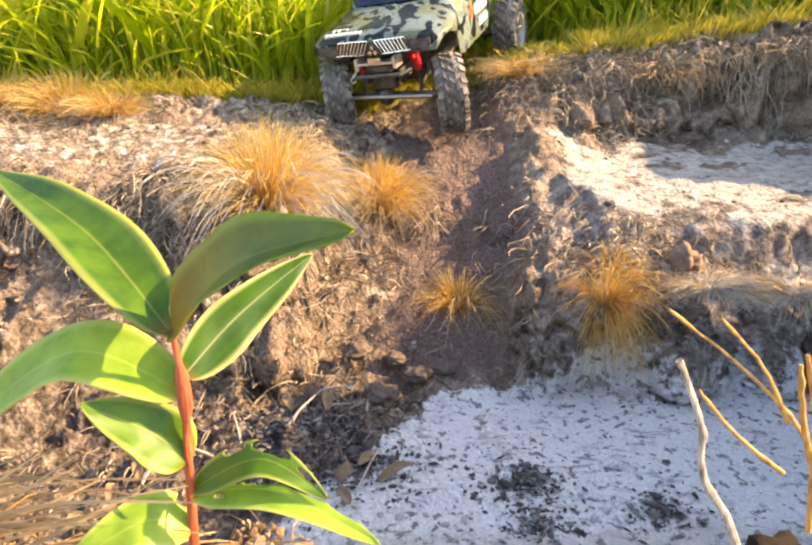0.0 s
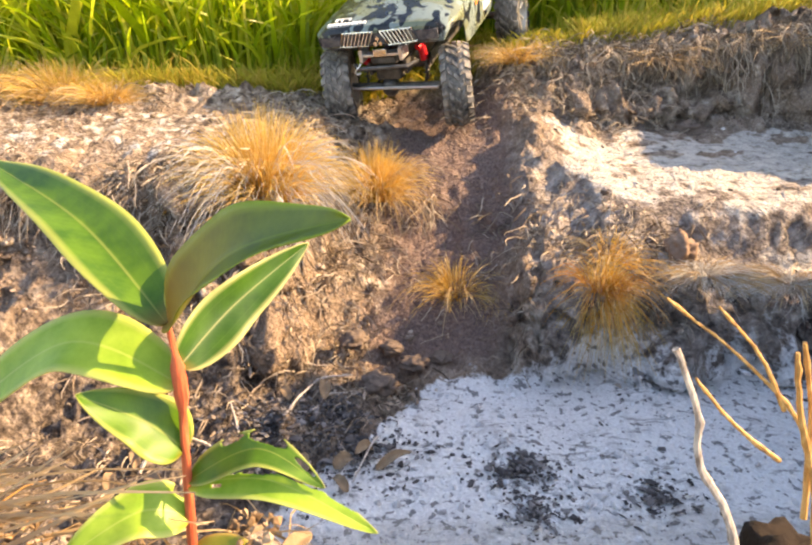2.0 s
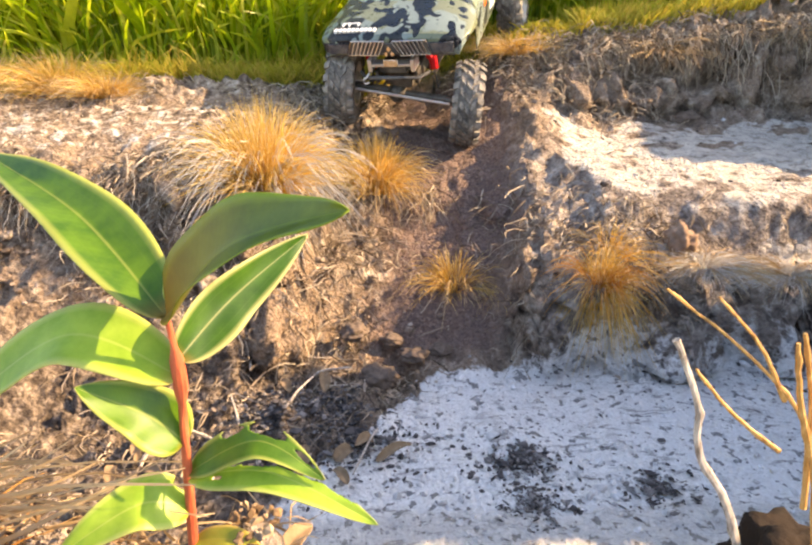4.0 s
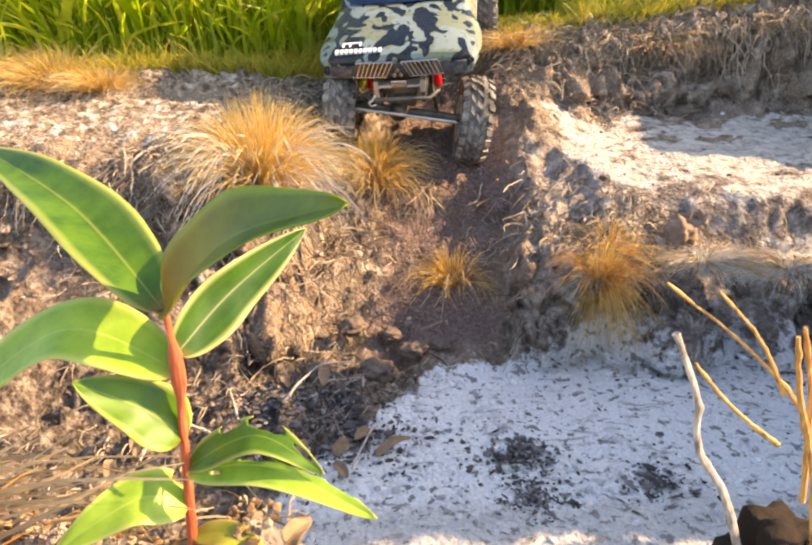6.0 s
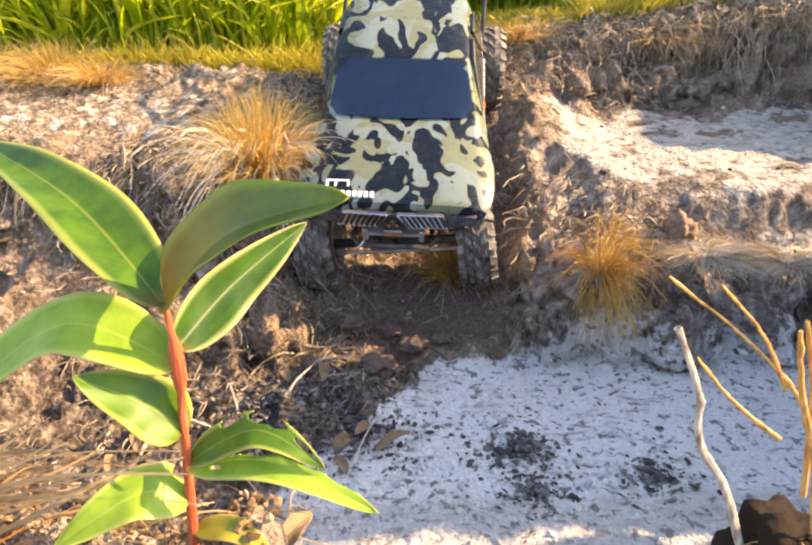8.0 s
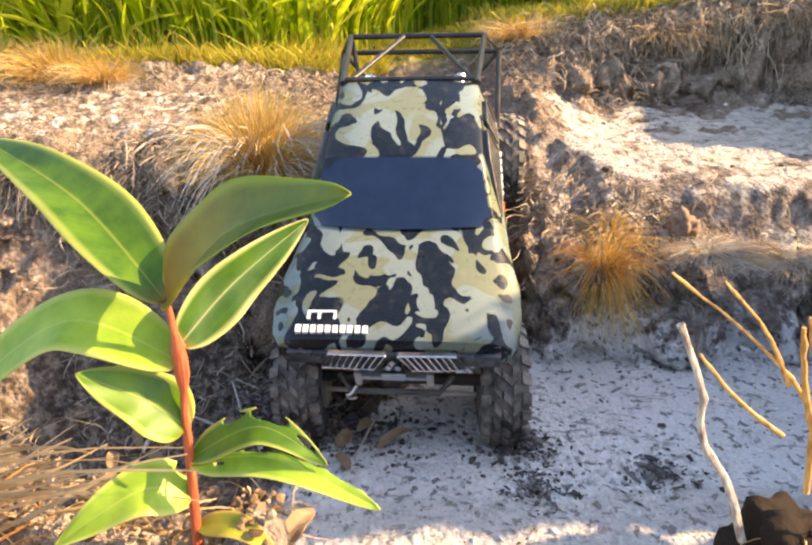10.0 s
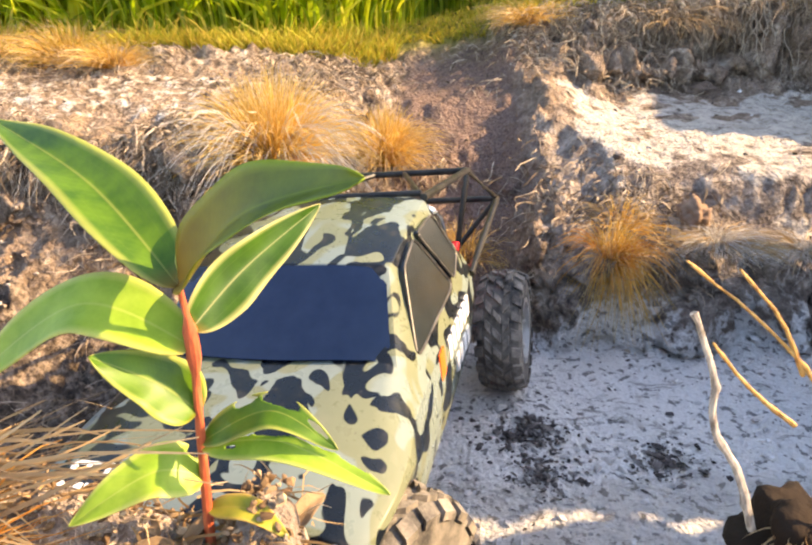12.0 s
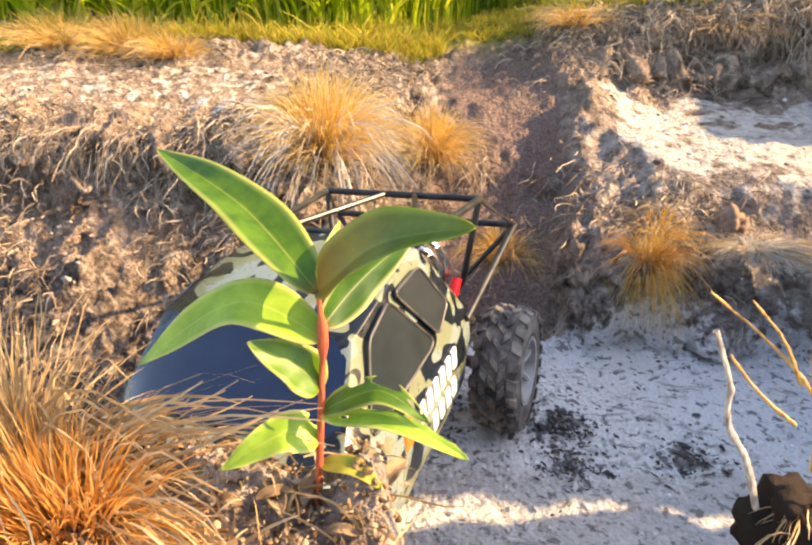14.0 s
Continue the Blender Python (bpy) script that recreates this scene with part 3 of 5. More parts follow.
bmesh.ops.create_icosphere(_b, subdivisions=1, radius=1)
ICO_V = np.array([v.co[:] for v in _b.verts])
ICO_F = np.array([[v.index for v in f.verts] for f in _b.faces])
_b.free()


def lumps(name, points, sizes, mat, label, category, flatness=0.7, sink=0.25, jitter=0.28):
    """Many small uneven lumps, each turned its own way."""
    n = len(points)
    v = ICO_V[None] * (1 + jitter * rng.normal(size=(n, 12, 1)))
    v = v * np.stack((np.ones(n), rng.uniform(0.35, 0.95, n), np.full(n, 1.0)), -1)[:, None]
    a, b = rng.uniform(0, 6.28, n), rng.normal(0, 0.5, n)
    ca, sa, cb, sb = np.cos(a)[:, None], np.sin(a)[:, None], np.cos(b)[:, None], np.sin(b)[:, None]
    x, y, z = v[..., 0], v[..., 1], v[..., 2] * flatness
    y, z = y * cb - z * sb, y * sb + z * cb
    x, y = x * ca - y * sa, x * sa + y * ca
    v = np.stack((x, y, z), -1) * np.asarray(sizes)[:, None, None] + np.asarray(points)[:, None]
    v[..., 2] += (np.asarray(sizes) * flatness * (0.5 - sink))[:, None]
    f = ICO_F[None] + 12 * np.arange(n)[:, None, None]
    me = mesh_of(name, v.reshape(-1, 3).tolist(), f.reshape(-1, 3).tolist(), mat, flat=True)
    return tagged(new(name, me), label, category, kind="stuff")


def scatter(n, x0, x1, y0, y1, keep):
    x, y = rng.uniform(x0, x1, n), rng.uniform(y0, y1, n)
    z = lie(x, y)
    s, c, t, g = masks(x, y, z)
    ok = rng.random(n) < keep(x, y, z, s, c, t) * (1 - 0.85 * ledge_zone(x, y)) * (1 - 0.8 * pocket_zone(x, y))
    x, y = x[ok], y[ok]
    return np.stack((x, y, z[ok] + rough(x, y, z[ok], s[ok], c[ok], t[ok])), -1)


_p = scatter(15000, -0.7, 0.9, 0.45, 1.22, lambda x, y, z, s, c, t: (1 - s) * (1 - t) * np.where(c > 0.5, 0.10, 0.5) * smooth(fbm(x, y, 9, 61), -0.2, 0.4))
lumps("soil_clods", _p, rng.gamma(1.3, 0.0010, len(_p)) + 0.0007, M["clod"], "crumbled brown soil clods on the banks", "soil")
_p = scatter(6500, -0.2, 0.9, 0.26, 1.15, lambda x, y, z, s, c, t: s * np.clip(0.10 + 0.8 * smooth(fbm(x, y, 9, 71), 0.05, 0.45), 0, 1))
lumps("dark_chips", _p, rng.gamma(1.3, 0.0010, len(_p)) + 0.0007, M["chip"], "dark bark and peat chips strewn on white sand", "debris", 0.16, 0.2)
_p = scatter(2600, -0.2, 0.9, 0.26, 1.15, lambda x, y, z, s, c, t: s * 0.8)
lumps("sand_crumbs", _p, rng.gamma(1.6, 0.0011, len(_p)) + 0.001, M["crumb"], "pale sand crumbs on the pit floor", "sand", 0.7)


def strips(name, roots, ends, sag, width, mat, seg=5, taper=0.15, wiggle=0.0):
    """Blades or strands from roots to ends, bent by sag, as thin tapered ribbons."""
    n = len(roots)
    t = np.linspace(0, 1, seg + 1)
    sag, roots, ends = np.asarray(sag), np.asarray(roots), np.asarray(ends)
    path = roots[:, None] * (1 - t)[None, :, None] + ends[:, None] * t[None, :, None]
    path = path + sag[:, None] * (t * (1 - t) * 4)[None, :, None]
    if wiggle:
        path = path + wiggle * np.cumsum(rng.normal(size=path.shape), 1) * (t > 0)[None, :, None]
    along = np.gradient(path, axis=1)
    face = rng.normal(size=(n, 1, 3)) * np.array([0.55, 1.0, 0.25]) + np.array([0, -0.8, 0.3])
    side = np.cross(along, face)
    side /= np.linalg.norm(side, axis=-1, keepdims=True) + 1e-9
    w = np.asarray(width).reshape(-1, 1, 1) * 0.5 * (taper + (1 - taper) * np.sqrt(np.clip(1 - t**1.6, 0, 1)))[None, :, None]
    v = np.stack((path - side * w, path + side * w), 2).reshape(n, -1, 3)
    k = np.arange(seg)
    f = np.stack((2 * k, 2 * k + 1, 2 * k + 3, 2 * k + 2), -1)[None] + (2 * (seg + 1) * np.arange(n))[:, None, None]
    at = np.broadcast_to(np.repeat(t, 2)[None], (n, 2 * (seg + 1)))
    return mesh_of(name, v.reshape(-1, 3).tolist(), f.reshape(-1, 4).tolist(), mat, {"along": at.ravel()})


# root fibres that hang from the lips and lie on the faces
_p = scatter(100000, -0.7, 0.9, 0.45, 1.24, lambda x, y, z, s, c, t: (1 - smooth(s, 0.1, 0.4)) * (1 - t) * np.where(c > 0.4, 0.06, 0.45) * smooth(fbm(x, y, 7, 81), -0.35, 0.2) * (1 - 0.75 * litter_mask(x, y)))
_n = len(_p)
_d = np.stack((rng.normal(0, 0.018, _n), rng.uniform(-0.034, 0.004, _n), rng.uniform(-0.036, 0.012, _n)), -1)
_up = np.stack((rng.normal(0, 0.004, _n), rng.uniform(-0.010, 0, _n), rng.uniform(0.001, 0.010, _n)), -1)
tagged(new("root_fibres", strips("root_fibres", _p + (0, -0.002, 0.003), _p + _d, _up, rng.uniform(0.0006, 0.0020, _n), M["root"], 4, 0.4, 0.0012)),
       "matted pale roots and dead straw on the banks", "roots", kind="stuff")
# the fringe under the cliff's turf
_n = 5600
_x = np.concatenate((rng.uniform(0.16, 0.95, 3600), rng.uniform(-0.65, 0.05, 2000)))
_k = np.array([knots(a)[5] if a > 0.15 else knots(a)[3] for a in _x])
_r = np.stack((_x, _k[:, 0] - 0.012 + rng.normal(0, 0.008, _n), _k[:, 1] - rng.uniform(0.0, 0.03, _n)), -1)
_e = _r + np.stack((rng.normal(0, 0.02, _n), rng.uniform(-0.05, -0.005, _n), -rng.gamma(2.5, 0.016, _n)), -1)
tagged(new("root_fringe", strips("root_fringe", _r, _e, np.stack((rng.normal(0, 0.006, _n), rng.uniform(-0.02, 0, _n), rng.uniform(0, 0.012, _n)), -1), rng.uniform(0.0005, 0.0018, _n), M["root"], 6, 0.35, 0.0026)),
       "fringe of brown roots that hangs from the undercut turf", "roots", kind="stuff")

# ---- grass ----
def tall_grass():
    n = 3600
    x = rng.uniform(-1.9, 1.10, n)
    edge = np.interp(x, (-1.9, -0.6, -0.2, -0.04, 0.06, 0.30, 0.42, 0.8, 2.3), (1.16, 1.18, 1.24, 1.40, 1.58, 1.58, 1.44, 1.36, 1.3))
    y = edge + rng.gamma(1.3, 0.30, n)
    z = lie(x, y)
    h = rng.uniform(0.16, 0.46, n) * np.clip(0.55 + (y - edge) * 2.2, 0.5, 1.25)
    lean = np.stack((rng.normal(0, 0.62, n), rng.normal(-0.30, 0.48, n)), -1) * h[:, None]
    r = np.stack((x, y, z - 0.01), -1)
    e = r + np.stack((lean[:, 0], lean[:, 1], h), -1)
    droop = np.stack((-lean[:, 0] * 0.15, -lean[:, 1] * 0.15, h * rng.uniform(0.0, 0.16, n)), -1)
    wide = np.where(rng.random(n) < 0.32, rng.uniform(0.012, 0.024, n), rng.uniform(0.004, 0.010, n))
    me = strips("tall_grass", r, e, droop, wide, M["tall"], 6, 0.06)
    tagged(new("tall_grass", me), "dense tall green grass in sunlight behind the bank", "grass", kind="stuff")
    # lower leaves along the front of the stand
    n = 4300
    x = rng.uniform(-1.3, 1.6, n)
    edge = np.interp(x, (-1.9, -0.6, -0.2, -0.04, 0.06, 0.30, 0.42, 0.8, 2.3), (1.14, 1.16, 1.21, 1.37, 1.56, 1.56, 1.40, 1.32, 1.26))
    y = edge + rng.gamma(1.5, 0.06, n)
    h = rng.uniform(0.05, 0.20, n)
    r = np.stack((x, y, lie(x, y) - 0.005), -1)
    lean = np.stack((rng.normal(0, 0.50, n), rng.normal(-0.30, 0.35, n)), -1) * h[:, None]
    e = r + np.stack((lean[:, 0], lean[:, 1], h), -1)
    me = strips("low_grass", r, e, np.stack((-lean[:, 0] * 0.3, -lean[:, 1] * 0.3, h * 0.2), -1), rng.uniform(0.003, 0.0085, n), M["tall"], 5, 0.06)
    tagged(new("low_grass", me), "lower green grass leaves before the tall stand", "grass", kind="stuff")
    # a far stand, so that the field closes behind
    n = 5200
    x, y = rng.uniform(-4, 4, n), rng.uniform(2.2, 5.0, n)
    z = lie(x, y)
    h = rng.uniform(0.35, 0.8, n)
    r = np.stack((x, y, z - 0.01), -1)
    lean = rng.normal(0, 0.3, (n, 2)) * h[:, None]
    e = r + np.stack((lean[:, 0], lean[:, 1], h), -1)
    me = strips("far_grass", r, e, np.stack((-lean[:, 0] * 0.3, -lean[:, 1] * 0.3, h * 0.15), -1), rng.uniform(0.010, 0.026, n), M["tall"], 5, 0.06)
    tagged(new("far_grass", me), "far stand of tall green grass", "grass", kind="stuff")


def turf():
    n = 21000
    x = rng.uniform(-1.0, 1.3, n)
    lip = np.interp(x, (-1.0, -0.6, -0.2, 0.05, 0.16, 0.2, 0.5, 1.3), (1.07, 1.07, 1.13, 1.24, 1.24, 1.19, 1.185, 1.16))
    y = lip + rng.gamma(1.6, 0.055, n) * np.where(x > 0.02, 1.5, 0.8)
    keep = ~((np.abs(x - 0.07) < 0.10) & (y < 1.27))
    x, y, lip = x[keep], y[keep], lip[keep]
    n = len(x)
    z = height(x, y)
    h = rng.uniform(0.012, 0.045, n) * np.where(x < 0.1, 0.8, 1.0) * np.where((rng.random(n) < 0.06) & (np.abs(x - 0.15) > 0.2), 1.9, 1) * np.where(np.abs(x - 0.15) < 0.17, 0.55, 1)
    lean = rng.normal(0, 0.55, (n, 2)) * h[:, None] + np.array([0.0, -0.008])
    r = np.stack((x, y, z - 0.002), -1)
    e = r + np.stack((lean[:, 0], lean[:, 1], h), -1)
    me = strips("turf", r, e, np.stack((0 * x, 0 * x, h * 0.12), -1), rng.uniform(0.0010, 0.0026, n), M["turf"], 3, 0.1)
    tagged(new("turf", me), "short yellow-green turf along the lip of the bank", "grass", kind="stuff")


def tuft(at, radius, tall, count, label, mat="dry", droop=0.25, down=0.0, group="dry grass tufts"):
    """A tussock: fine blades that fan out of one crown."""
    x, y, z = at
    base = height(x, y)[0] if z is None else z
    th = holder("grass_tuft", Matrix.Translation((x, y, base)), label, "grass", group)
    n = int(count * 1.9)
    a = rng.uniform(0, 2 * np.pi, n)
    s = np.sqrt(rng.random(n))
    L = tall * rng.uniform(0.35, 1.12, n)
    r = np.stack((np.cos(a) * s * radius * 0.30, np.sin(a) * s * radius * 0.30, np.full(n, -0.006)), -1)
    a = a + rng.normal(0, 0.5, n)
    spread = s * rng.uniform(0.2, 1.2, n) * radius
    e = r + np.stack((np.cos(a) * spread, np.sin(a) * spread - 0.012, L * np.clip(1 - 0.45 * s**2, 0.3, 1)), -1)
    e[:, 2] -= down * s**3 * tall
    sag = np.stack((0 * a, 0 * a, L * droop * (0.3 + s)), -1)
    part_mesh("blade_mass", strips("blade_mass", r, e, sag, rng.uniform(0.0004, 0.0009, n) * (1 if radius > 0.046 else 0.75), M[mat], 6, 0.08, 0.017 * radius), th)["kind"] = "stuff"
    k = count // 3
    a = rng.uniform(0, 2 * np.pi, k)
    r = np.stack((np.cos(a) * radius * 0.2, np.sin(a) * radius * 0.2, np.full(k, 0.0)), -1)
    e = r + np.stack((np.cos(a) * radius * rng.uniform(0.7, 1.2, k), np.sin(a) * radius * rng.uniform(0.5, 1.0, k) - 0.02, rng.uniform(-0.55, 0.55, k) * tall), -1)
    part_mesh("thatch", strips("thatch", r, e, np.stack((0 * a, 0 * a, np.full(k, 0.30 * tall)), -1), rng.uniform(0.0004, 0.0012, k), M["bleach" if mat == "dry" and radius > 0.101 else "rust" if down > 1.7 else "straw"], 6, 0.2, 0.02 * radius), th, "bleached hanging thatch")["kind"] = "stuff"
    return th


def part_mesh(name, me, parent, label=""):
    ob = new(name, me)
    ob.parent = parent
    return tagged(ob, label) if label else ob


tall_grass()
turf()
tuft((-0.172, 0.80, 0.198), 0.105, 0.118, 1300, "large golden dry grass tussock on the bank's lip", droop=0.2, down=0.25)
tuft((-0.040, 0.945, 0.160), 0.080, 0.088, 800, "golden dry grass tussock beside the wheel channel", droop=0.2, down=0.25)
tuft((0.069, 0.790, 0.066), 0.062, 0.060, 200, "sparse yellowed grass tuft in the channel", droop=0.25, down=0.3)
tuft((0.118, 0.770, 0.055), 0.035, 0.040, 90, "sparse low yellowed grass tuft under the hump", droop=0.25, down=0.3)
tuft((0.232, 0.702, 0.105), 0.060, 0.060, 460, "ochre grass tuft that hangs over the pit wall", droop=0.2, down=1.9)
tuft((0.250, 0.740, 0.130), 0.055, 0.050, 110, "pale dry grass tuft on the pit wall's crest", droop=0.2, down=0.5)
tuft((-0.56, 1.10, None), 0.10, 0.075, 620, "orange dry grass tussock on the turf", droop=0.15, down=0.1)
tuft((-0.68, 1.10, None), 0.10, 0.070, 520, "orange dry grass tussock on the turf", droop=0.15, down=0.1)
tuft((-0.47, 1.06, None), 0.07, 0.045, 360, "yellow dry grass tussock at the lip", droop=0.15, down=0.1)
tuft((0.20, 1.20, None), 0.08, 0.045, 380, "rusty dry grass tussock at the cliff's corner", droop=0.2, down=0.3)
tuft((0.44, 1.17, 0.345), 0.09, 0.022, 150, "bleached dead grass that hangs over the cliff", "straw", droop=0.2, down=1.6)
tuft((0.66, 1.16, 0.37), 0.09, 0.022, 150, "bleached dead grass that hangs over the cliff", "straw", droop=0.2, down=1.6)
# close by the camera, on the near bank
tuft((-0.106, 0.094, 0.284), 0.040, 0.050, 1100, "rust-orange dry grass tuft beside the seedling", "rust", droop=0.15, down=0.1)
tuft((-0.135, 0.112, 0.284), 0.045, 0.076, 420, "tall pale dry grass tuft on the near bank", "straw", droop=0.1, down=0.0)
tuft((-0.080, 0.088, 0.282), 0.026, 0.024, 420, "low rust-orange dry grass tuft beside the seedling", "rust", droop=0.2, down=0.2)
tuft((0.360, 0.715, 0.122), 0.060, 0.018, 420, "bleached mat of dead roots on the pit wall's crest", "bleach", droop=0.5, down=0.7)
tuft((0.455, 0.698, 0.118), 0.075, 0.014, 300, "bleached mat of dead roots on the pit wall's crest", "bleach", droop=0.5, down=0.8)

# ---- the seedling and the dry stalks on the near bank ----
def tube(bm, pts, radii, sides=8, closed=True):
    """A tube along points, with a radius at each."""
    rings, pts = [], [Vector(p) for p in pts]
    ref = Vector((0.31, 0.2, 0.93))
    for i, p in enumerate(pts):
        d = (pts[min(i + 1, len(pts) - 1)] - pts[max(i - 1, 0)]).normalized()
        s = d.cross(ref if abs(d.dot(ref)) < 0.95 else Vector((1, 0, 0))).normalized()
        u = s.cross(d)
        r = radii[i] if isinstance(radii, (list, tuple)) else radii
        rings.append([bm.verts.new(p + (s * math.cos(a) + u * math.sin(a)) * r) for a in (2 * math.pi * k / sides for k in range(sides))])
    for a, b in zip(rings, rings[1:]):
        for k in range(sides):
            bm.faces.new((a[k], a[(k + 1) % sides], b[(k + 1) % sides], b[k]))
    if closed:
        bm.faces.new(rings[0][::-1])
        bm.faces.new(rings[-1])


def curve_pts(pts, n):
    """A smooth line through a few points."""
    pts = [Vector(p) for p in pts]
    out = []
    for i in range(len(pts) - 1):
        a, b, c, d = pts[max(i - 1, 0)], pts[i], pts[i + 1], pts[min(i + 2, len(pts) - 1)]
        for k in range(n):
            t = k / n
            out.append(0.5 * (2 * b + (c - a) * t + (2 * a - 5 * b + 4 * c - d) * t**2 + (3 * b - a - 3 * c + d) * t**3))
    return out + [pts[-1]]


def leaf(base, mid, tip, width, up, mat, parent, label, fold=0.25, bites=()):
    """A pointed leaf along base, mid, tip; up is the way its face looks, fold its V. Bites are (along, across, size) holes."""
    nl, nw = (72, 30) if bites else (28, 12)
    line = curve_pts([base, mid, tip], nl // 2)
    up = Vector(up).normalized()
    v, at, ac, f = [], [], [], []
    for i, p in enumerate(line):
        t = i / (len(line) - 1)
        d = (line[min(i + 1, len(line) - 1)] - line[max(i - 1, 0)]).normalized()
        s = d.cross(up).normalized()
        n = s.cross(d).normalized()
        w = width * 0.5 * max(0.02, math.sin(math.pi * min(1, t**0.82 * 0.985 + 0.015)) ** 0.85) * (1 - 0.25 * t)
        for j in range(nw + 1):
            u = 2 * j / nw - 1
            ripple = 0.03 * width * math.sin(17 * t + 2 * u) * abs(u)
            v.append(p + s * (u * w) + n * (fold * w * abs(u) ** 1.3 + ripple))
            at.append(t)
            ac.append(u)
    for i in range(len(line) - 1):
        for j in range(nw):
            t, u = (i + 0.5) / (len(line) - 1), 2 * (j + 0.5) / nw - 1
            if any(((t - a) * 3.2) ** 2 + ((u - b) * 0.9) ** 2 < c * c for a, b, c in bites):
                continue
            k = i * (nw + 1) + j
            f.append((k, k + 1, k + nw + 2, k + nw + 1))
    me = mesh_of("leaf", [tuple(p) for p in v], f, mat, {"along": at, "across": ac})
    ob = new("leaf", me)
    ob.parent = parent
    sol = ob.modifiers.new("thickness", "SOLIDIFY")
    sol.thickness, sol.offset = 0.00018, 0
    return tagged(ob, label)


def seedling():
    th = holder("seedling", Matrix.Identity(4), "young green seedling with a red stem on the near bank", "plant")
    bm = bmesh.new()
    line = curve_pts([(-0.0424, 0.1128, 0.276), (-0.0407, 0.1126, 0.300), (-0.0391, 0.1124, 0.322), (-0.0379, 0.1124, 0.340), (-0.0385, 0.1125, 0.3520)], 5)
    radii = [0.00125 - 0.0007 * i / (len(line) - 1) for i in range(len(line))]
    radii[14] = radii[15] = radii[16] = 0.0014
    tube(bm, line, radii, 10)
    part("stem", bm, M["stem"], th, "slender red stem")
    top, node = (-0.0386, 0.1125, 0.352), (-0.0378, 0.1124, 0.3395)
    g, p, o = M["leaf"], M["leaf_pale"], M["leaf_old"]
    leaf(top, (-0.061, 0.132, 0.3655), (-0.0925, 0.1550, 0.3740), 0.0162, (0.45, -0.75, 0.6), g, th, "long pointed green leaf with pale rim", 0.35)
    leaf(top, (-0.0235, 0.1055, 0.3680), (-0.0030, 0.0950, 0.3768), 0.0165, (-0.35, -0.55, 0.8), M["leaf_olive_shade"], th, "pointed olive-green leaf with a brown tip, browned at its base as shade", 0.45)
    leaf((-0.0378, 0.1124, 0.343), (-0.0295, 0.1240, 0.3505), (-0.0160, 0.1372, 0.3590), 0.0118, (0.5, -0.75, 0.35), M["leaf_shaded"], th, "folded green leaf with cream rim, darkened as shade", 0.35)
    leaf(node, (-0.0600, 0.1160, 0.3465), (-0.0880, 0.1150, 0.3270), 0.0150, (0.05, -0.55, 0.85), p, th, "arched pale green leaf", 0.12)
    leaf((-0.0389, 0.1125, 0.3245), (-0.0450, 0.1105, 0.3325), (-0.0555, 0.1080, 0.3400), 0.0135, (0.5, -0.6, 0.6), g, th, "small green leaf below the fork", 0.3)
    leaf((-0.0395, 0.1126, 0.3160), (-0.0215, 0.1080, 0.3205), (-0.0010, 0.1030, 0.3122), 0.0092, (0.0, -0.6, 0.8), p, th, "pale green leaf eaten by insects", 0.15,
         ((0.40, -0.75, 0.50), (0.58, -0.9, 0.45), (0.30, -0.35, 0.12), (0.75, -0.95, 0.30), (0.22, 0.3, 0.10)))
    leaf((-0.0394, 0.1126, 0.3170), (-0.0240, 0.1100, 0.3265), (-0.0110, 0.1065, 0.3200), 0.0085, (-0.1, -0.6, 0.8), g, th, "ragged green leaf eaten by insects", 0.15,
         ((0.55, -0.7, 0.35), (0.8, -0.5, 0.25), (0.35, -0.8, 0.2)))
    leaf((-0.0401, 0.1126, 0.3080), (-0.0485, 0.1080, 0.3130), (-0.0635, 0.1010, 0.3060), 0.0125, (0.1, -0.55, 0.8), p, th, "yellow-green leaf near the base", 0.15, ((0.2, 0.9, 0.22),))
    leaf((-0.0407, 0.1128, 0.2990), (-0.0310, 0.1105, 0.3010), (-0.0225, 0.1075, 0.2960), 0.0062, (0.1, -0.5, 0.85), o, th, "small yellowed leaf at the base", 0.2)
    leaf((-0.0384, 0.1135, 0.3545), (-0.0372, 0.1195, 0.3590), (-0.0352, 0.1270, 0.3648), 0.0042, (0.3, -0.9, 0.3), p, th, "pale young bud leaf", 0.4)
    return th


def stalk(name, lines, mat, label, category):
    """Thin dry stalks: each line is (points, thick end, thin end)."""
    th = holder(name, Matrix.Identity(4), label, category)
    for i, (pts, r0, r1) in enumerate(lines):
        bm = bmesh.new()
        c = curve_pts(pts, 6)
        n = len(c) - 1
        c = [p + Vector((rng.normal(0, 0.12), rng.normal(0, 0.12), rng.normal(0, 0.12))) * r0 for p in c]
        tube(bm, c, [r0 + (r1 - r0) * k / n + (0.25 * r0 if k % 7 == 3 else 0) for k in range(n + 1)], 7)
        part("stalk" if i == 0 else "side_stalk", bm, mat, th)
    return th


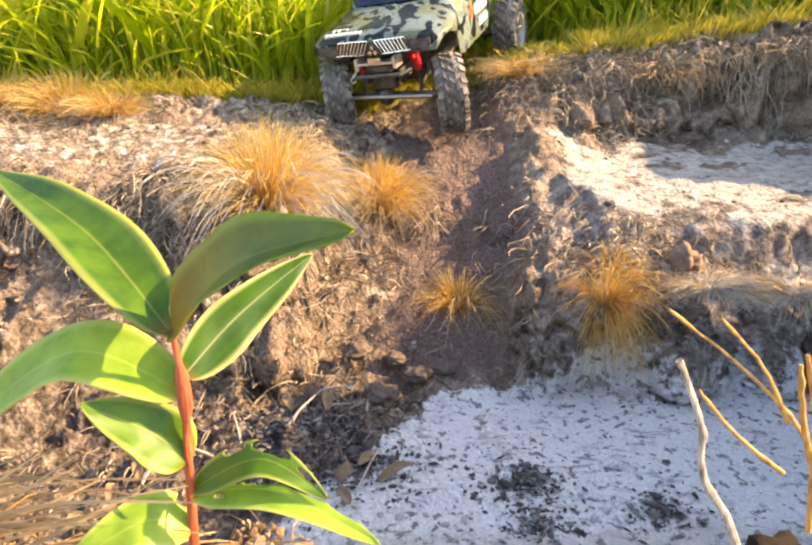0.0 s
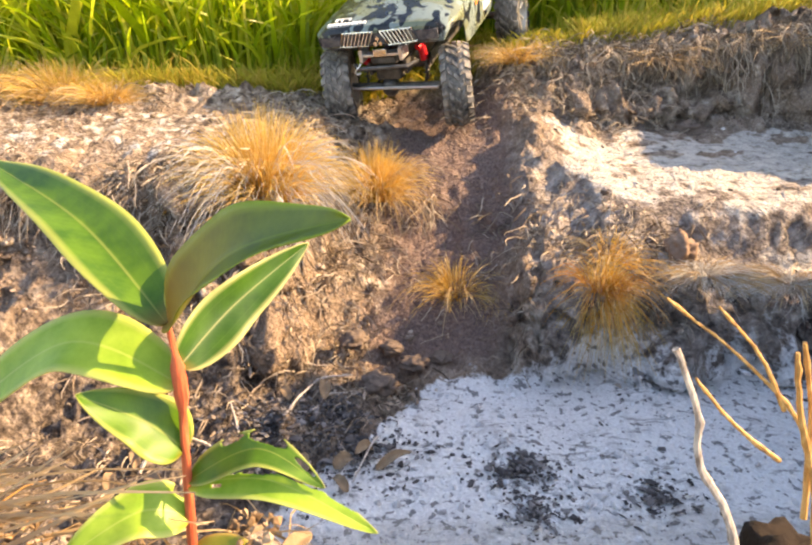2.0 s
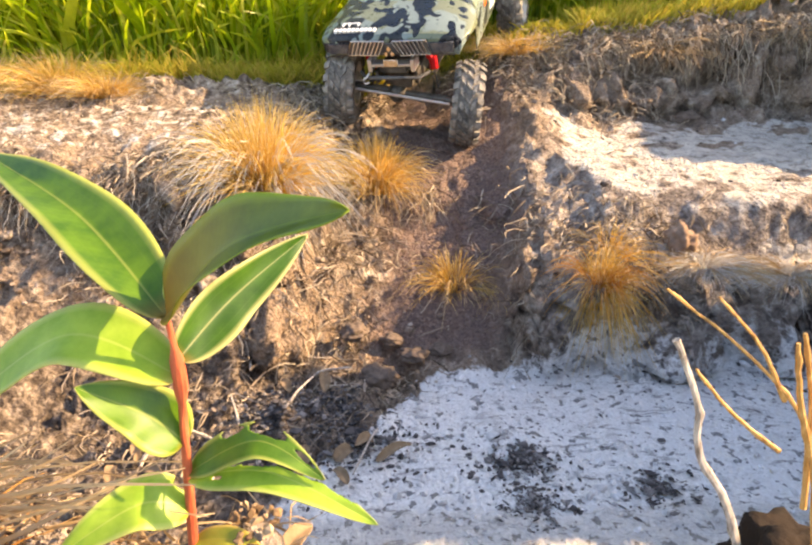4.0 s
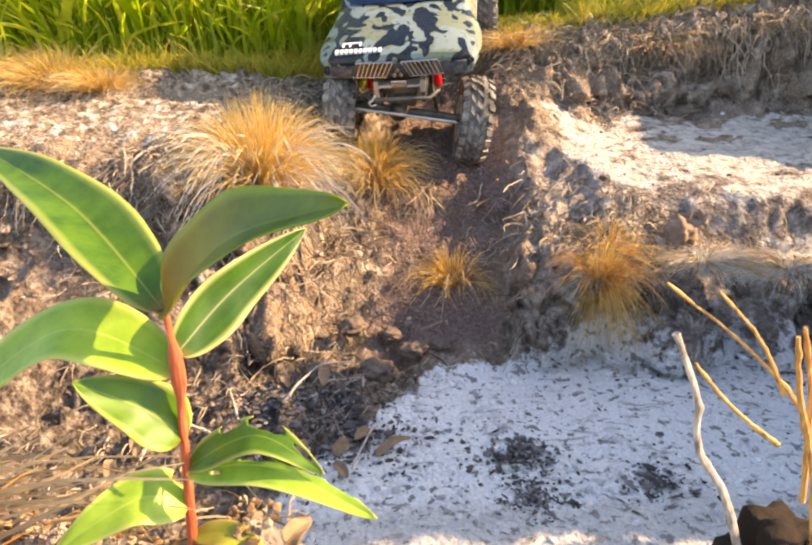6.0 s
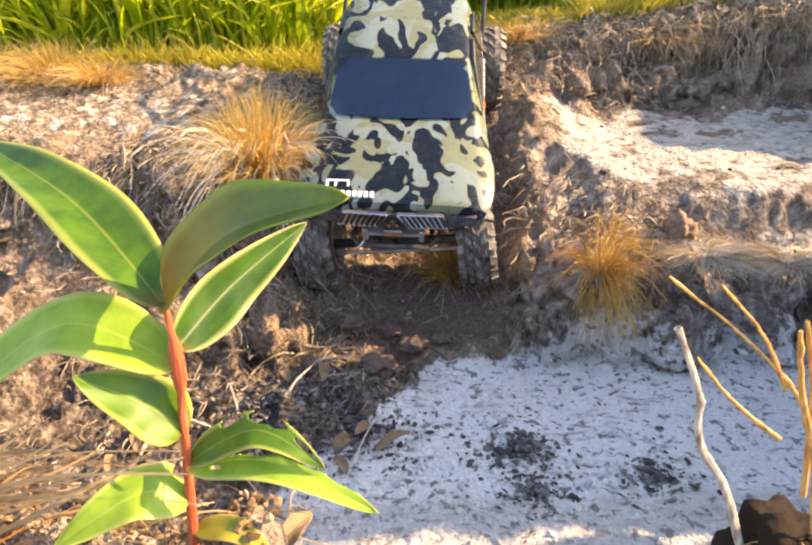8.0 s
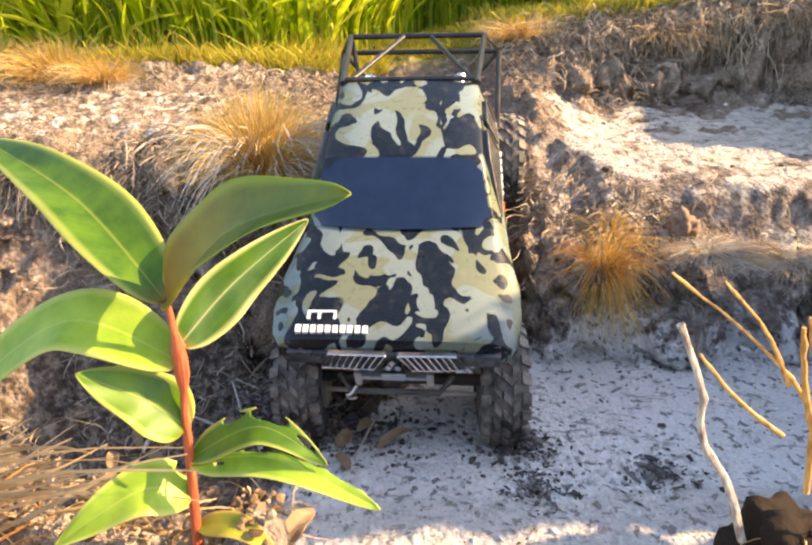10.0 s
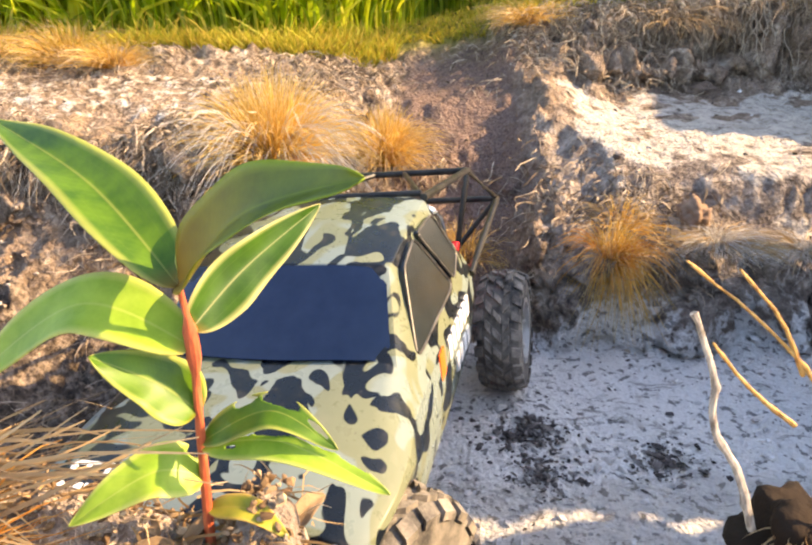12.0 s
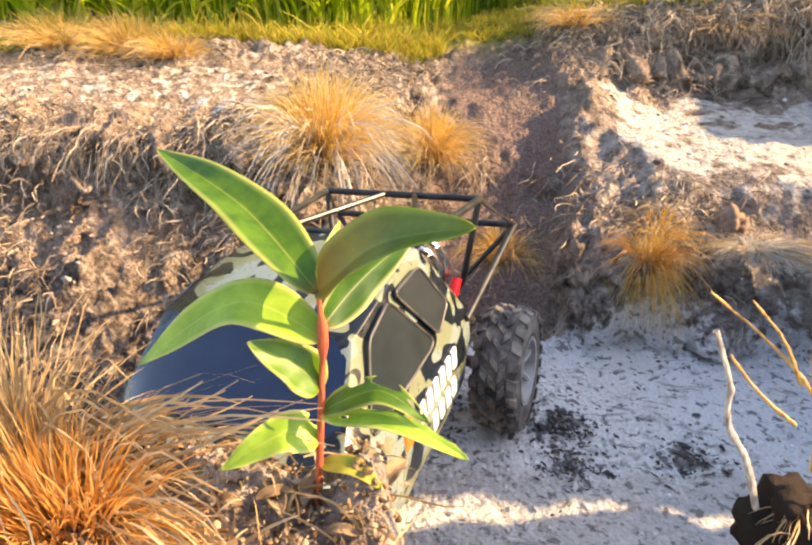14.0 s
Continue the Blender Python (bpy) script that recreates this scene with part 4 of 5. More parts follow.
seedling()
stalk("bare_twig", [([(0.0795, 0.118, 0.288), (0.0738, 0.1185, 0.3035), (0.0667, 0.1191, 0.3151), (0.0648, 0.120, 0.327), (0.0587, 0.1209, 0.3414)], 0.0010, 0.0006)],
      M["twig"], "bare crooked pale twig in a dark clod", "twig")
stalk("dry_stalk", [
    ([(0.0930, 0.112, 0.288), (0.0840, 0.112, 0.3230), (0.0722, 0.112, 0.3395), (0.0511, 0.1118, 0.3568)], 0.00065, 0.00022),
    ([(0.0770, 0.112, 0.3330), (0.0700, 0.112, 0.3450), (0.0607, 0.112, 0.3550)], 0.0005, 0.00022),
    ([(0.0850, 0.112, 0.3200), (0.0796, 0.111, 0.3330), (0.0755, 0.110, 0.3465)], 0.0008, 0.0004),
    ([(0.0880, 0.114, 0.3050), (0.0840, 0.114, 0.3300), (0.0785, 0.113, 0.3470)], 0.0007, 0.0004),
    ([(0.0840, 0.120, 0.3150), (0.0740, 0.122, 0.3230), (0.0650, 0.124, 0.3330)], 0.0006, 0.0003),
], M["stalk"], "branched orange dry stalk on the near bank", "dry plant")


def straws():
    th = holder("straw_bundle", Matrix.Identity(4), "bundle of pale fallen straws beside the seedling", "straw")
    n = 46
    r = np.stack((rng.uniform(-0.125, -0.095, n), rng.uniform(0.10, 0.125, n), rng.uniform(0.290, 0.306, n)), -1)
    e = np.stack((rng.uniform(-0.085, -0.030, n), rng.uniform(0.108, 0.124, n), rng.uniform(0.300, 0.326, n)), -1)
    for i in range(n):
        sag = np.array([[0, rng.normal(0, 0.003), rng.uniform(-0.002, 0.008)]])
        part_mesh("straw", strips("straw", r[i : i + 1], e[i : i + 1], sag, rng.uniform(0.0005, 0.0013, 1), M["straw"], 6, 0.3, 0.0005), th)


straws()


def earth_clod(at, size, label, mat, squash=(1.2, 1, 0.9), name="earth_clod", category="clod", seed=0):
    bm = bmesh.new()
    bmesh.ops.create_icosphere(bm, subdivisions=4, radius=1)
    for v in bm.verts:
        c = v.co.copy()
        k = 1 + 0.42 * noise.noise(c * 1.7 + Vector((seed, 0, 0))) + 0.26 * noise.noise(c * 4.3 + Vector((seed, 3, 0))) + 0.12 * noise.noise(c * 11)
        v.co = Vector((c.x * squash[0], c.y * squash[1], c.z * squash[2])) * k * size
    me = bpy.data.meshes.new(name)
    bm.to_mesh(me)
    bm.free()
    me.materials.append(mat)
    me.polygons.foreach_set("use_smooth", [True] * len(me.polygons))
    ob = new(name, me)
    ob.matrix_world = Matrix.Translation(at)
    return tagged(ob, label, category)


earth_clod((0.0925, 0.113, 0.2820), 0.0150, "dark peaty clod with dead roots on the near bank", M["peat"], (1.0, 1, 0.95), seed=2)
tuft((0.0905, 0.112, 0.292), 0.016, 0.012, 60, "dead root hairs on the dark peaty clod", "straw", droop=0.3, down=0.5)
def near_litter():
    n = 3200
    x = rng.uniform(-0.16, -0.018, n)
    y = rng.uniform(0.06, 0.130, n)
    z = height(x, y) + rng.uniform(-0.002, 0.004, n)
    lumps("near_soil", np.stack((x, y, z), -1), np.minimum(rng.gamma(1.4, 0.0004, n) + 0.0004, 0.0015), M["litter"], "brown crumbs and leaf litter round the seedling's foot", "litter", 0.6)
    k = 420
    r = np.stack((rng.uniform(-0.15, -0.02, k), rng.uniform(0.07, 0.128, k), np.full(k, 0.289)), -1)
    e = r + np.stack((rng.normal(0, 0.010, k), rng.uniform(-0.010, 0.012, k), rng.uniform(-0.012, 0.010, k)), -1)
    for i in range(14):
        b = Vector((rng.uniform(-0.075, -0.020), rng.uniform(0.098, 0.126), 0.288 + rng.uniform(0, 0.003)))
        a = rng.uniform(0, 6.28)
        d = Vector((math.cos(a), math.sin(a), rng.uniform(-0.2, 0.4))) * rng.uniform(0.006, 0.013)
        th = holder("dead_leaf", Matrix.Identity(4), "small curled tan dead leaf at the seedling's foot", "leaf", "litter")
        leaf(b, b + d * 0.5 + Vector((0, 0, 0.002)), b + d, rng.uniform(0.003, 0.006), (0.2, -0.4, 0.9), M["litter"], th, "", 0.6)
    tagged(new("near_straw", strips("near_straw", r, e, np.stack((0 * r[:, 0], 0 * r[:, 0], rng.uniform(0, 0.005, k)), -1), rng.uniform(0.0003, 0.0010, k), M["straw"], 4, 0.3, 0.0004)),
           "loose straw on the near bank's lip", "straw", kind="stuff")


near_litter()
for _at, _s, _sd in (((0.338, 0.748, 0.140), 0.018, 1),):
    earth_clod(_at, _s, "smooth brown stone in the ledge's edge", M["stone"], (1, 0.8, 1.1), "stone", "stone", _sd)
earth_clod((0.475, 1.10, 0.226), 0.024, "dark earth clod at the cliff's foot", M["clod"], (1.3, 1, 0.7), seed=7)
earth_clod((0.395, 1.10, 0.226), 0.014, "pale earth clod at the cliff's foot", M["clod"], (1.1, 1, 0.8), seed=8)
for _at, _s, _sd in (((-0.030, 0.655, 0.010), 0.018, 9), ((0.012, 0.69, 0.018), 0.013, 10), ((0.045, 0.70, 0.02), 0.011, 11), ((-0.06, 0.70, 0.045), 0.014, 12), ((-0.015, 0.705, 0.03), 0.011, 13)):
    earth_clod(_at, _s, "crumbled brown earth clod at the channel's foot", M["clod"], (1.2, 1, 0.7), seed=_sd)


def peat_lump(at, size, count, label):
    """A low heap of dark flakes on the sand."""
    n = 3 * count
    a, s = rng.uniform(0, 6.28, n), np.abs(rng.normal(0, 0.5, n))
    x, y = at[0] + np.cos(a) * s * size * 1.3, at[1] + np.sin(a) * s * size
    z = height(x, y) + 0.006 * np.exp(-s * s * 2) * rng.random(n)
    ob = lumps("peat_heap", np.stack((x, y, z), -1), rng.gamma(1.5, 0.0009, n) + 0.0006, M["chip"], label, "peat", 0.35)
    return ob


peat_lump((0.112, 0.510), 0.040, 170, "dark heap of peat flakes on the sand")
peat_lump((0.115, 0.452), 0.032, 70, "dark peat flakes on the sand")
peat_lump((0.232, 0.470), 0.035, 80, "dark streak of peat flakes on the sand")
peat_lump((-0.045, 0.535), 0.060, 190, "dark litter at the edge of the sand")
peat_lump((-0.075, 0.590), 0.060, 190, "dark litter at the edge of the sand")
peat_lump((-0.13, 0.560), 0.080, 260, "dark litter below the bank")


def litter():
    """Dead leaves and sticks in the corner below the bank."""
    for i in range(26):
        x, y = rng.uniform(-0.30, -0.02), rng.uniform(0.47, 0.67)
        z = height(x, y)[0] + 0.004
        a, L = rng.uniform(0, 6.28), rng.uniform(0.018, 0.05)
        d = Vector((math.cos(a), math.sin(a), rng.uniform(-0.1, 0.5))) * L
        b = Vector((x, y, z))
        if i % 2:
            th = holder("dead_leaf", Matrix.Identity(4), "curled brown dead leaf below the bank", "leaf", "litter")
            leaf(b, b + d * 0.5 + Vector((0, 0, 0.006)), b + d, rng.uniform(0.008, 0.016), (0.2, -0.4, 0.9), M["dead_leaf"], th, "", 0.5)
        else:
            stalk("stick", [([b, b + d * 0.5 + Vector((0, 0, 0.004)), b + d * 1.6], 0.0016, 0.0008)], M["twig"], "short dry stick below the bank", "stick")


litter()

# ---- the model truck ----
R, TRACK, TRACK_REAR, BASE = 0.0636, 0.0980, 0.1155, 0.1775


def box(bm, x0, x1, y0, y1, z0, z1, bevel=0.0):
    g = bmesh.ops.create_cube(bm, size=1)
    for v in g["verts"]:
        v.co = Vector((x0 + (v.co.x + 0.5) * (x1 - x0), y0 + (v.co.y + 0.5) * (y1 - y0), z0 + (v.co.z + 0.5) * (z1 - z0)))
    if bevel:
        bmesh.ops.bevel(bm, geom=list({e for v in g["verts"] for e in v.link_edges}), offset=bevel, segments=2, affect="EDGES")


def bar(name, pts, r, mat, parent, label="", sides=10, fine=1):
    bm = bmesh.new()
    tube(bm, curve_pts(pts, fine) if fine > 1 else pts, r, sides)
    return part(name, bm, mat, parent, label)


def lathe(bm, profile, sides=48):
    """Turns (x, radius) pairs round the x axis."""
    rings = [[bm.verts.new((x, r * math.cos(a), r * math.sin(a))) for a in (2 * math.pi * k / sides for k in range(sides))] for x, r in profile]
    for a, b in zip(rings, rings[1:]):
        for k in range(sides):
            bm.faces.new((a[k], a[(k + 1) % sides], b[(k + 1) % sides], b[k]))
    return rings


def wheel(parent):
    w = new("wheel")
    w.parent = parent
    bm = bmesh.new()
    h = 0.0220
    prof = [(-h * 0.80, 0.032), (-h * 0.98, 0.037), (-h, 0.046), (-h * 0.92, R - 0.0072), (-h * 0.62, R - 0.0042), (0, R - 0.0034),
            (h * 0.62, R - 0.0042), (h * 0.92, R - 0.0072), (h, 0.046), (h * 0.98, 0.037), (h * 0.80, 0.032)]
    lathe(bm, prof, 64)
    part("tyre", bm, M["groove"], w, "chunky black rubber tyre caked with dust")
    bm = bmesh.new()
    n, worn = 21, np.random.default_rng(19)
    rows = ((-1.0, -0.62, -0.0018, 0.0, 0.33, 0.02), (-0.54, -0.24, -0.0004, 0.55, 0.30, -0.05), (-0.20, 0.17, 0.0002, 0.05, 0.22, 0.06), (0.22, 0.54, -0.0004, 0.5, 0.30, 0.05), (0.62, 1.0, -0.0018, 0.0, 0.33, -0.02))
    for k in range(n):
        for x0, x1, dr, shift, half, skew in rows:
            a = 2 * math.pi * (k + shift + worn.uniform(-0.05, 0.05)) / n
            wd = 2 * math.pi / n * half * worn.uniform(0.85, 1.1)
            tops, lows = [], []
            for xx, s in ((x0, -1), (x1, -1), (x1, 1), (x0, 1)):
                edge = 0.0036 if abs(xx) > 0.9 else 0.0
                for lst, r, grow in ((tops, R + dr - edge, 0.84), (lows, R - 0.0085 - 0.5 * edge, 1.0)):
                    aa = a + s * wd * grow + skew * (1 if xx == x1 else -1)
                    mid = 0.5 * (x0 + x1)
                    k2 = 1.03 if abs(xx) > 0.9 else 1.0
                    lst.append(bm.verts.new(((mid + (xx - mid) * (grow if abs(xx) < 0.9 else 1)) * h * k2, r * math.cos(aa), r * math.sin(aa))))
            bm.faces.new(tops)
            for i in range(4):
                bm.faces.new((tops[i], tops[(i + 1) % 4], lows[(i + 1) % 4], lows[i]))
    part("tread", bm, M["rubber"], w, "knobbly off-road tread", flat=True)
    bm = bmesh.new()
    lathe(bm, [(-0.0195, 0.0325), (-0.0215, 0.0345), (-0.0215, 0.0300), (-0.015, 0.0285), (-0.006, 0.0270), (-0.004, 0.0100), (-0.010, 0.0085), (-0.0135, 0.0060), (-0.0135, 0.0005)], 36)
    lathe(bm, [(0.0195, 0.0325), (0.0215, 0.0345), (0.0215, 0.0300), (0.015, 0.0285), (0.006, 0.0270), (0.004, 0.0100), (0.010, 0.0085), (0.0135, 0.0060), (0.0135, 0.0005)], 36)
    part("rim", bm, M["rim"], w, "dusty grey beadlock rim")
    for k in range(6):
        a = k * math.pi / 3
        bm = bmesh.new()
        for s in (-1, 1):
            tube(bm, [(s * 0.011, 0.008 * math.cos(a), 0.008 * math.sin(a)), (s * 0.015, 0.029 * math.cos(a), 0.029 * math.sin(a))], 0.0032, 6)
        part("spoke", bm, M["rim"], w)
    return w


# the shell's cross-sections: y, then sill, belt and top as (half width, z), and the crown
SHELL = (
    (0.2150, (0.082, 0.142), (0.089, 0.154), (0.084, 0.162), 0.001),
    (0.2110, (0.098, 0.138), (0.101, 0.157), (0.091, 0.1670), 0.002),
    (0.2000, (0.105, 0.150), (0.108, 0.161), (0.094, 0.1705), 0.003),
    (0.1755, (0.109, 0.154), (0.1115, 0.163), (0.095, 0.174), 0.004),
    (0.1480, (0.109, 0.148), (0.1115, 0.165), (0.095, 0.178), 0.004),
    (0.1260, (0.106, 0.131), (0.108, 0.165), (0.0935, 0.181), 0.004),
    (0.1130, (0.103, 0.104), (0.106, 0.165), (0.0925, 0.184), 0.003),
    (0.0905, (0.100, 0.098), (0.104, 0.163), (0.0900, 0.1875), 0.002),
    (0.0400, (0.099, 0.097), (0.1015, 0.161), (0.0765, 0.2325), 0.002),
    (-0.0220, (0.098, 0.097), (0.1005, 0.160), (0.0755, 0.2405), 0.004),
    (-0.0790, (0.097, 0.097), (0.0995, 0.160), (0.0725, 0.2415), 0.003),
    (-0.1040, (0.096, 0.100), (0.0985, 0.160), (0.0745, 0.2140), 0.002),
    (-0.1250, (0.092, 0.108), (0.096, 0.158), (0.0820, 0.1760), 0.001),
)


def shell(th):
    bm = bmesh.new()
    rings = []
    for y, (xs, zs), (xb, zb), (xt, zt), crown in SHELL:
        zm = zs + (zb - zs) * 0.5
        half = [(xs, zs), (xb + 0.001, zm), (xb, zb), ((xb * 0.35 + xt * 0.65), zt - (zt - zb) * 0.30), (xt, zt - 0.002), (xt - 0.006, zt + crown * 0.4), (xt * 0.5, zt + crown), (0, zt + crown * 1.15)]
        pts = [(x, y, z) for x, z in half] + [(-x, y, z) for x, z in half[-2::-1]]
        rings.append([bm.verts.new(p) for p in pts])
    for a, b in zip(rings, rings[1:]):
        for k in range(len(a) - 1):
            bm.faces.new((a[k], a[k + 1], b[k + 1], b[k]))
    bm.faces.new(rings[0])
    ob = part("body_shell", bm, M["camo"], th, "glossy camouflage-painted pickup body", sharp=28)
    sol = ob.modifiers.new("thickness", "SOLIDIFY")
    sol.thickness, sol.offset = 0.0016, -1
    bev = ob.modifiers.new("soft_edges", "BEVEL")
    bev.width, bev.segments, bev.limit_method, bev.angle_limit = 0.0030, 2, "ANGLE", radians(28)
    return ob


def pane(name, corners, lift, mat, th, label, frame=None, rounded=0.12):
    """A thin pane laid proud of the shell, with rounded corners."""
    c = [Vector(p) for p in corners]
    n = (c[3] - c[0]).cross(c[1] - c[0]).normalized()
    pts = []
    m = len(c)
    for i in range(m):
        a, b, d = c[i - 1], c[i], c[(i + 1) % m]
        for k in range(6):
            t = k / 5
            p, q = b + (a - b) * rounded, b + (d - b) * rounded
            pts.append((1 - t) ** 2 * p + 2 * t * (1 - t) * b + t * t * q)
    bm = bmesh.new()
    top = [bm.verts.new(p + n * lift) for p in pts]
    low = [bm.verts.new(p - n * 0.002) for p in pts]
    bm.faces.new(top)
    for i in range(len(top)):
        j = (i + 1) % len(top)
        bm.faces.new((top[i], low[i], low[j], top[j]))
    ob = part(name, bm, mat, th, label)
    if frame:
        bm = bmesh.new()
        tube(bm, [p + n * lift for p in pts] + [pts[0] + n * lift], 0.0011, 6, closed=False)
        part("window_trim", bm, frame, ob, "black rubber window trim")
    return ob


def grille(th):
    for s in (-1, 1):
        g = new("grille_half")
        g.parent = th
        tagged(g, "chrome slatted half of the grille")
        y = 0.2230
        outer = [(s * 0.0055, 0.1630), (s * 0.0545, 0.1640), (s * 0.0620, 0.1450), (s * 0.0165, 0.1430)]
        bm = bmesh.new()
        loop = [(x, y, z) for x, z in outer]
        tube(bm, loop + loop[:1], 0.0012, 6)
        part("grille_frame", bm, M["chrome"], g)
        bm = bmesh.new()
        f = [bm.verts.new((x, y - 0.0012, z)) for x, z in outer]
        b2 = [bm.verts.new((x, y - 0.0045, z)) for x, z in outer]
        bm.faces.new(f)
        bm.faces.new(b2)
        for i in range(4):
            bm.faces.new((f[i], f[(i + 1) % 4], b2[(i + 1) % 4], b2[i]))
        part("grille_backing", bm, M["black"], g)
        for k in range(1, 8):
            t = k / 8
            a = Vector(loop[0]).lerp(Vector(loop[1]), t)
            b = Vector(loop[3]).lerp(Vector(loop[2]), t)
            bm = bmesh.new()
            tube(bm, [a, b], 0.0013, 6)
            part("slat", bm, M["chrome"], g)
    bm = bmesh.new()
    for cx, cz in ((0, 0.1525), (-0.0044, 0.1455), (0.0044, 0.1455)):
        v = [bm.verts.new((cx + dx, 0.2235, cz + dz)) for dx, dz in ((0, 0.0040), (0.0036, 0), (0, -0.0040), (-0.0036, 0))]
        w = [bm.verts.new((p.co.x, 0.2180, p.co.z)) for p in v]
        bm.faces.new(v)
        for i in range(4):
            bm.faces.new((v[i], v[(i + 1) % 4], w[(i + 1) % 4], w[i]))
    part("emblem", bm, M["chrome"], th, "small chrome emblem")


def shock(th, x, y, top, low, colour):
    s = new("shock_absorber")
    s.parent = th
    tagged(s, "red anodised shock absorber")
    d = (top - low).normalized()
    bm = bmesh.new()
    tube(bm, [low + (top - low) * 0.38, top], 0.0064, 12)
    tube(bm, [low + (top - low) * 0.93, top + d * 0.003], 0.0074, 12)
    part("shock_body", bm, M[colour], s)
    bm = bmesh.new()
    tube(bm, [low, top], 0.0018, 8)
    turns = [low + (top - low) * (0.05 + 0.5 * k / 40) + Vector((0.0058 * math.cos(k * 0.9), 0.0058 * math.sin(k * 0.9), 0)) for k in range(41)]
    tube(bm, turns, 0.0008, 5)
    part("spring", bm, M["black"], s)


def windshield(th):
    """A curved pane that follows the shell between cowl and roof."""
    bm = bmesh.new()
    n = Vector((0, 0.67, 0.742))
    nu, nv = 16, 6
    grid = []
    for lift in (0.0010, -0.0012):
        rows = []
        for j in range(nv + 1):
            v = 0.03 + 0.94 * j / nv
            w, y, z = 0.0895 + (0.0765 - 0.0895) * v, 0.0905 + (0.0400 - 0.0905) * v, 0.1875 + (0.2325 - 0.1875) * v
            row = []
            for i in range(nu + 1):
                u = 2 * i / nu - 1
                k = 1 - 0.10 * (abs(u) ** 8) * (1 if j in (0, nv) else 0)
                crown = 0.0025 * min(1, (1 - abs(u)) * 2.4) - 0.0012 * max(0, abs(u) - 0.93) / 0.07
                bow = 0.007 * (1 - u * u) * (1 - v) ** 2
                row.append(bm.verts.new(Vector((u * w * 0.972 * k, y + bow, z + crown - 0.1 * bow)) + n * lift))
            rows.append(row)
        grid.append(rows)
    for rows in grid:
        for a, b in zip(rows, rows[1:]):
            for i in range(nu):
                bm.faces.new((a[i], a[i + 1], b[i + 1], b[i]))
    return part("windshield", bm, M["glass"], th, "dark blue windshield, its blue standing for reflected sky")


def truck():
    th = holder("model_truck", Matrix.Identity(4), "camouflage-painted radio-controlled crawler truck with knobbly tyres", "toy truck")
    shell(th)
    windshield(th)
    for s in (-1, 1):
        low, high = lambda y: Vector((s * 0.0948, y, 0.1775)), lambda y, z=0.231: Vector((s * (0.0948 - (z - 0.1775) * 0.285), y, z))  # noqa: E731
        q = [low(0.070), high(0.031, 0.226), high(-0.006, 0.2335), low(-0.045)]
        q2 = [low(-0.052) + Vector((0, 0, 0.002)), high(-0.016, 0.2335), high(-0.061, 0.2325), high(-0.083, 0.190)]
        for nm, pts in (("side_window", q), ("quarter_window", q2)):
            pane(nm, pts if s < 0 else pts[::-1], 0.0028, M["side_glass"], th, "smoked grey side window", M["black"], 0.14)
    grille(th)
    bm = bmesh.new()
    box(bm, -0.0985, 0.0985, 0.2000, 0.2185, 0.1385, 0.1645, 0.006)
    part("nose_panel", bm, M["navy"], th, "dark blue nose panel")
    # plain bars where the hood and doors are lettered
    hood = lambda x, y: Vector((x, y, 0.1700 + (0.2090 - y) * 0.17 + 0.0026))  # noqa: E731
    for x0, x1, y0, y1 in [(0.0215 + 0.0065 * k, 0.0260 + 0.0065 * k, 0.1995, 0.2065) for k in range(10)] + [(0.050, 0.076, 0.1850, 0.1868), (0.0735, 0.076, 0.1850, 0.1935), (0.064, 0.0665, 0.1850, 0.1935), (0.050, 0.0525, 0.1850, 0.1935)]:
        bm = bmesh.new()
        f = [bm.verts.new(hood(*p)) for p in ((x0, y0), (x1, y0), (x1, y1), (x0, y1))]
        g = [bm.verts.new(v.co - Vector((0, 0, 0.004))) for v in f]
        bm.faces.new(f)
        for i in range(4):
            bm.faces.new((f[i], f[(i + 1) % 4], g[(i + 1) % 4], g[i]))
        part("decal_bar", bm, M["white"], th, "white decal bar")
    for s in (-1, 1):
        x = s * 0.1012
        for y0, y1, z0, z1 in ((-0.075, 0.008, 0.138, 0.156), (-0.070, -0.012, 0.115, 0.130)):
            n = 6 if y1 - y0 > 0.07 else 4
            for k in range(n):
                a = y0 + (y1 - y0) * (k + 0.12) / n
                b = y0 + (y1 - y0) * (k + 0.80) / n
                bm = bmesh.new()
                box(bm, x - 0.0012, x + 0.0012, a, b, z0, z1, 0.0004)
                part("decal_bar", bm, M["white"], th, "white decal bar")
        bm = bmesh.new()
        box(bm, x - 0.0012, x + 0.0012, 0.020, 0.035, 0.138, 0.160, 0.0004)
        part("badge", bm, M["orange"], th, "orange badge")
    # bumper, winch and hook
    bm = bmesh.new()
    box(bm, -0.030, 0.030, 0.204, 0.2230, 0.1265, 0.1300, 0.0006)
    for s in (-1, 1):
        box(bm, s * 0.032 - 0.003, s * 0.032 + 0.003, 0.195, 0.2240, 0.1190, 0.1370, 0.0008)
    part("winch_plate", bm, M["silver"], th, "silver winch plate")
    bm = bmesh.new()
    box(bm, -0.022, 0.022, 0.194, 0.2150, 0.1120, 0.1250, 0.003)
    part("winch", bm, M["black"], th, "black winch box")
    bm = bmesh.new()
    box(bm, -0.011, 0.011, 0.2200, 0.2240, 0.1270, 0.1370, 0.0008)
    part("fairlead", bm, M["chrome"], th, "chrome fairlead")
    bar("bumper", [(-0.052, 0.208, 0.1120), (-0.040, 0.224, 0.1100), (0.040, 0.224, 0.1100), (0.052, 0.208, 0.1120)], 0.0030, M["black"], th, "thin black bumper bar")
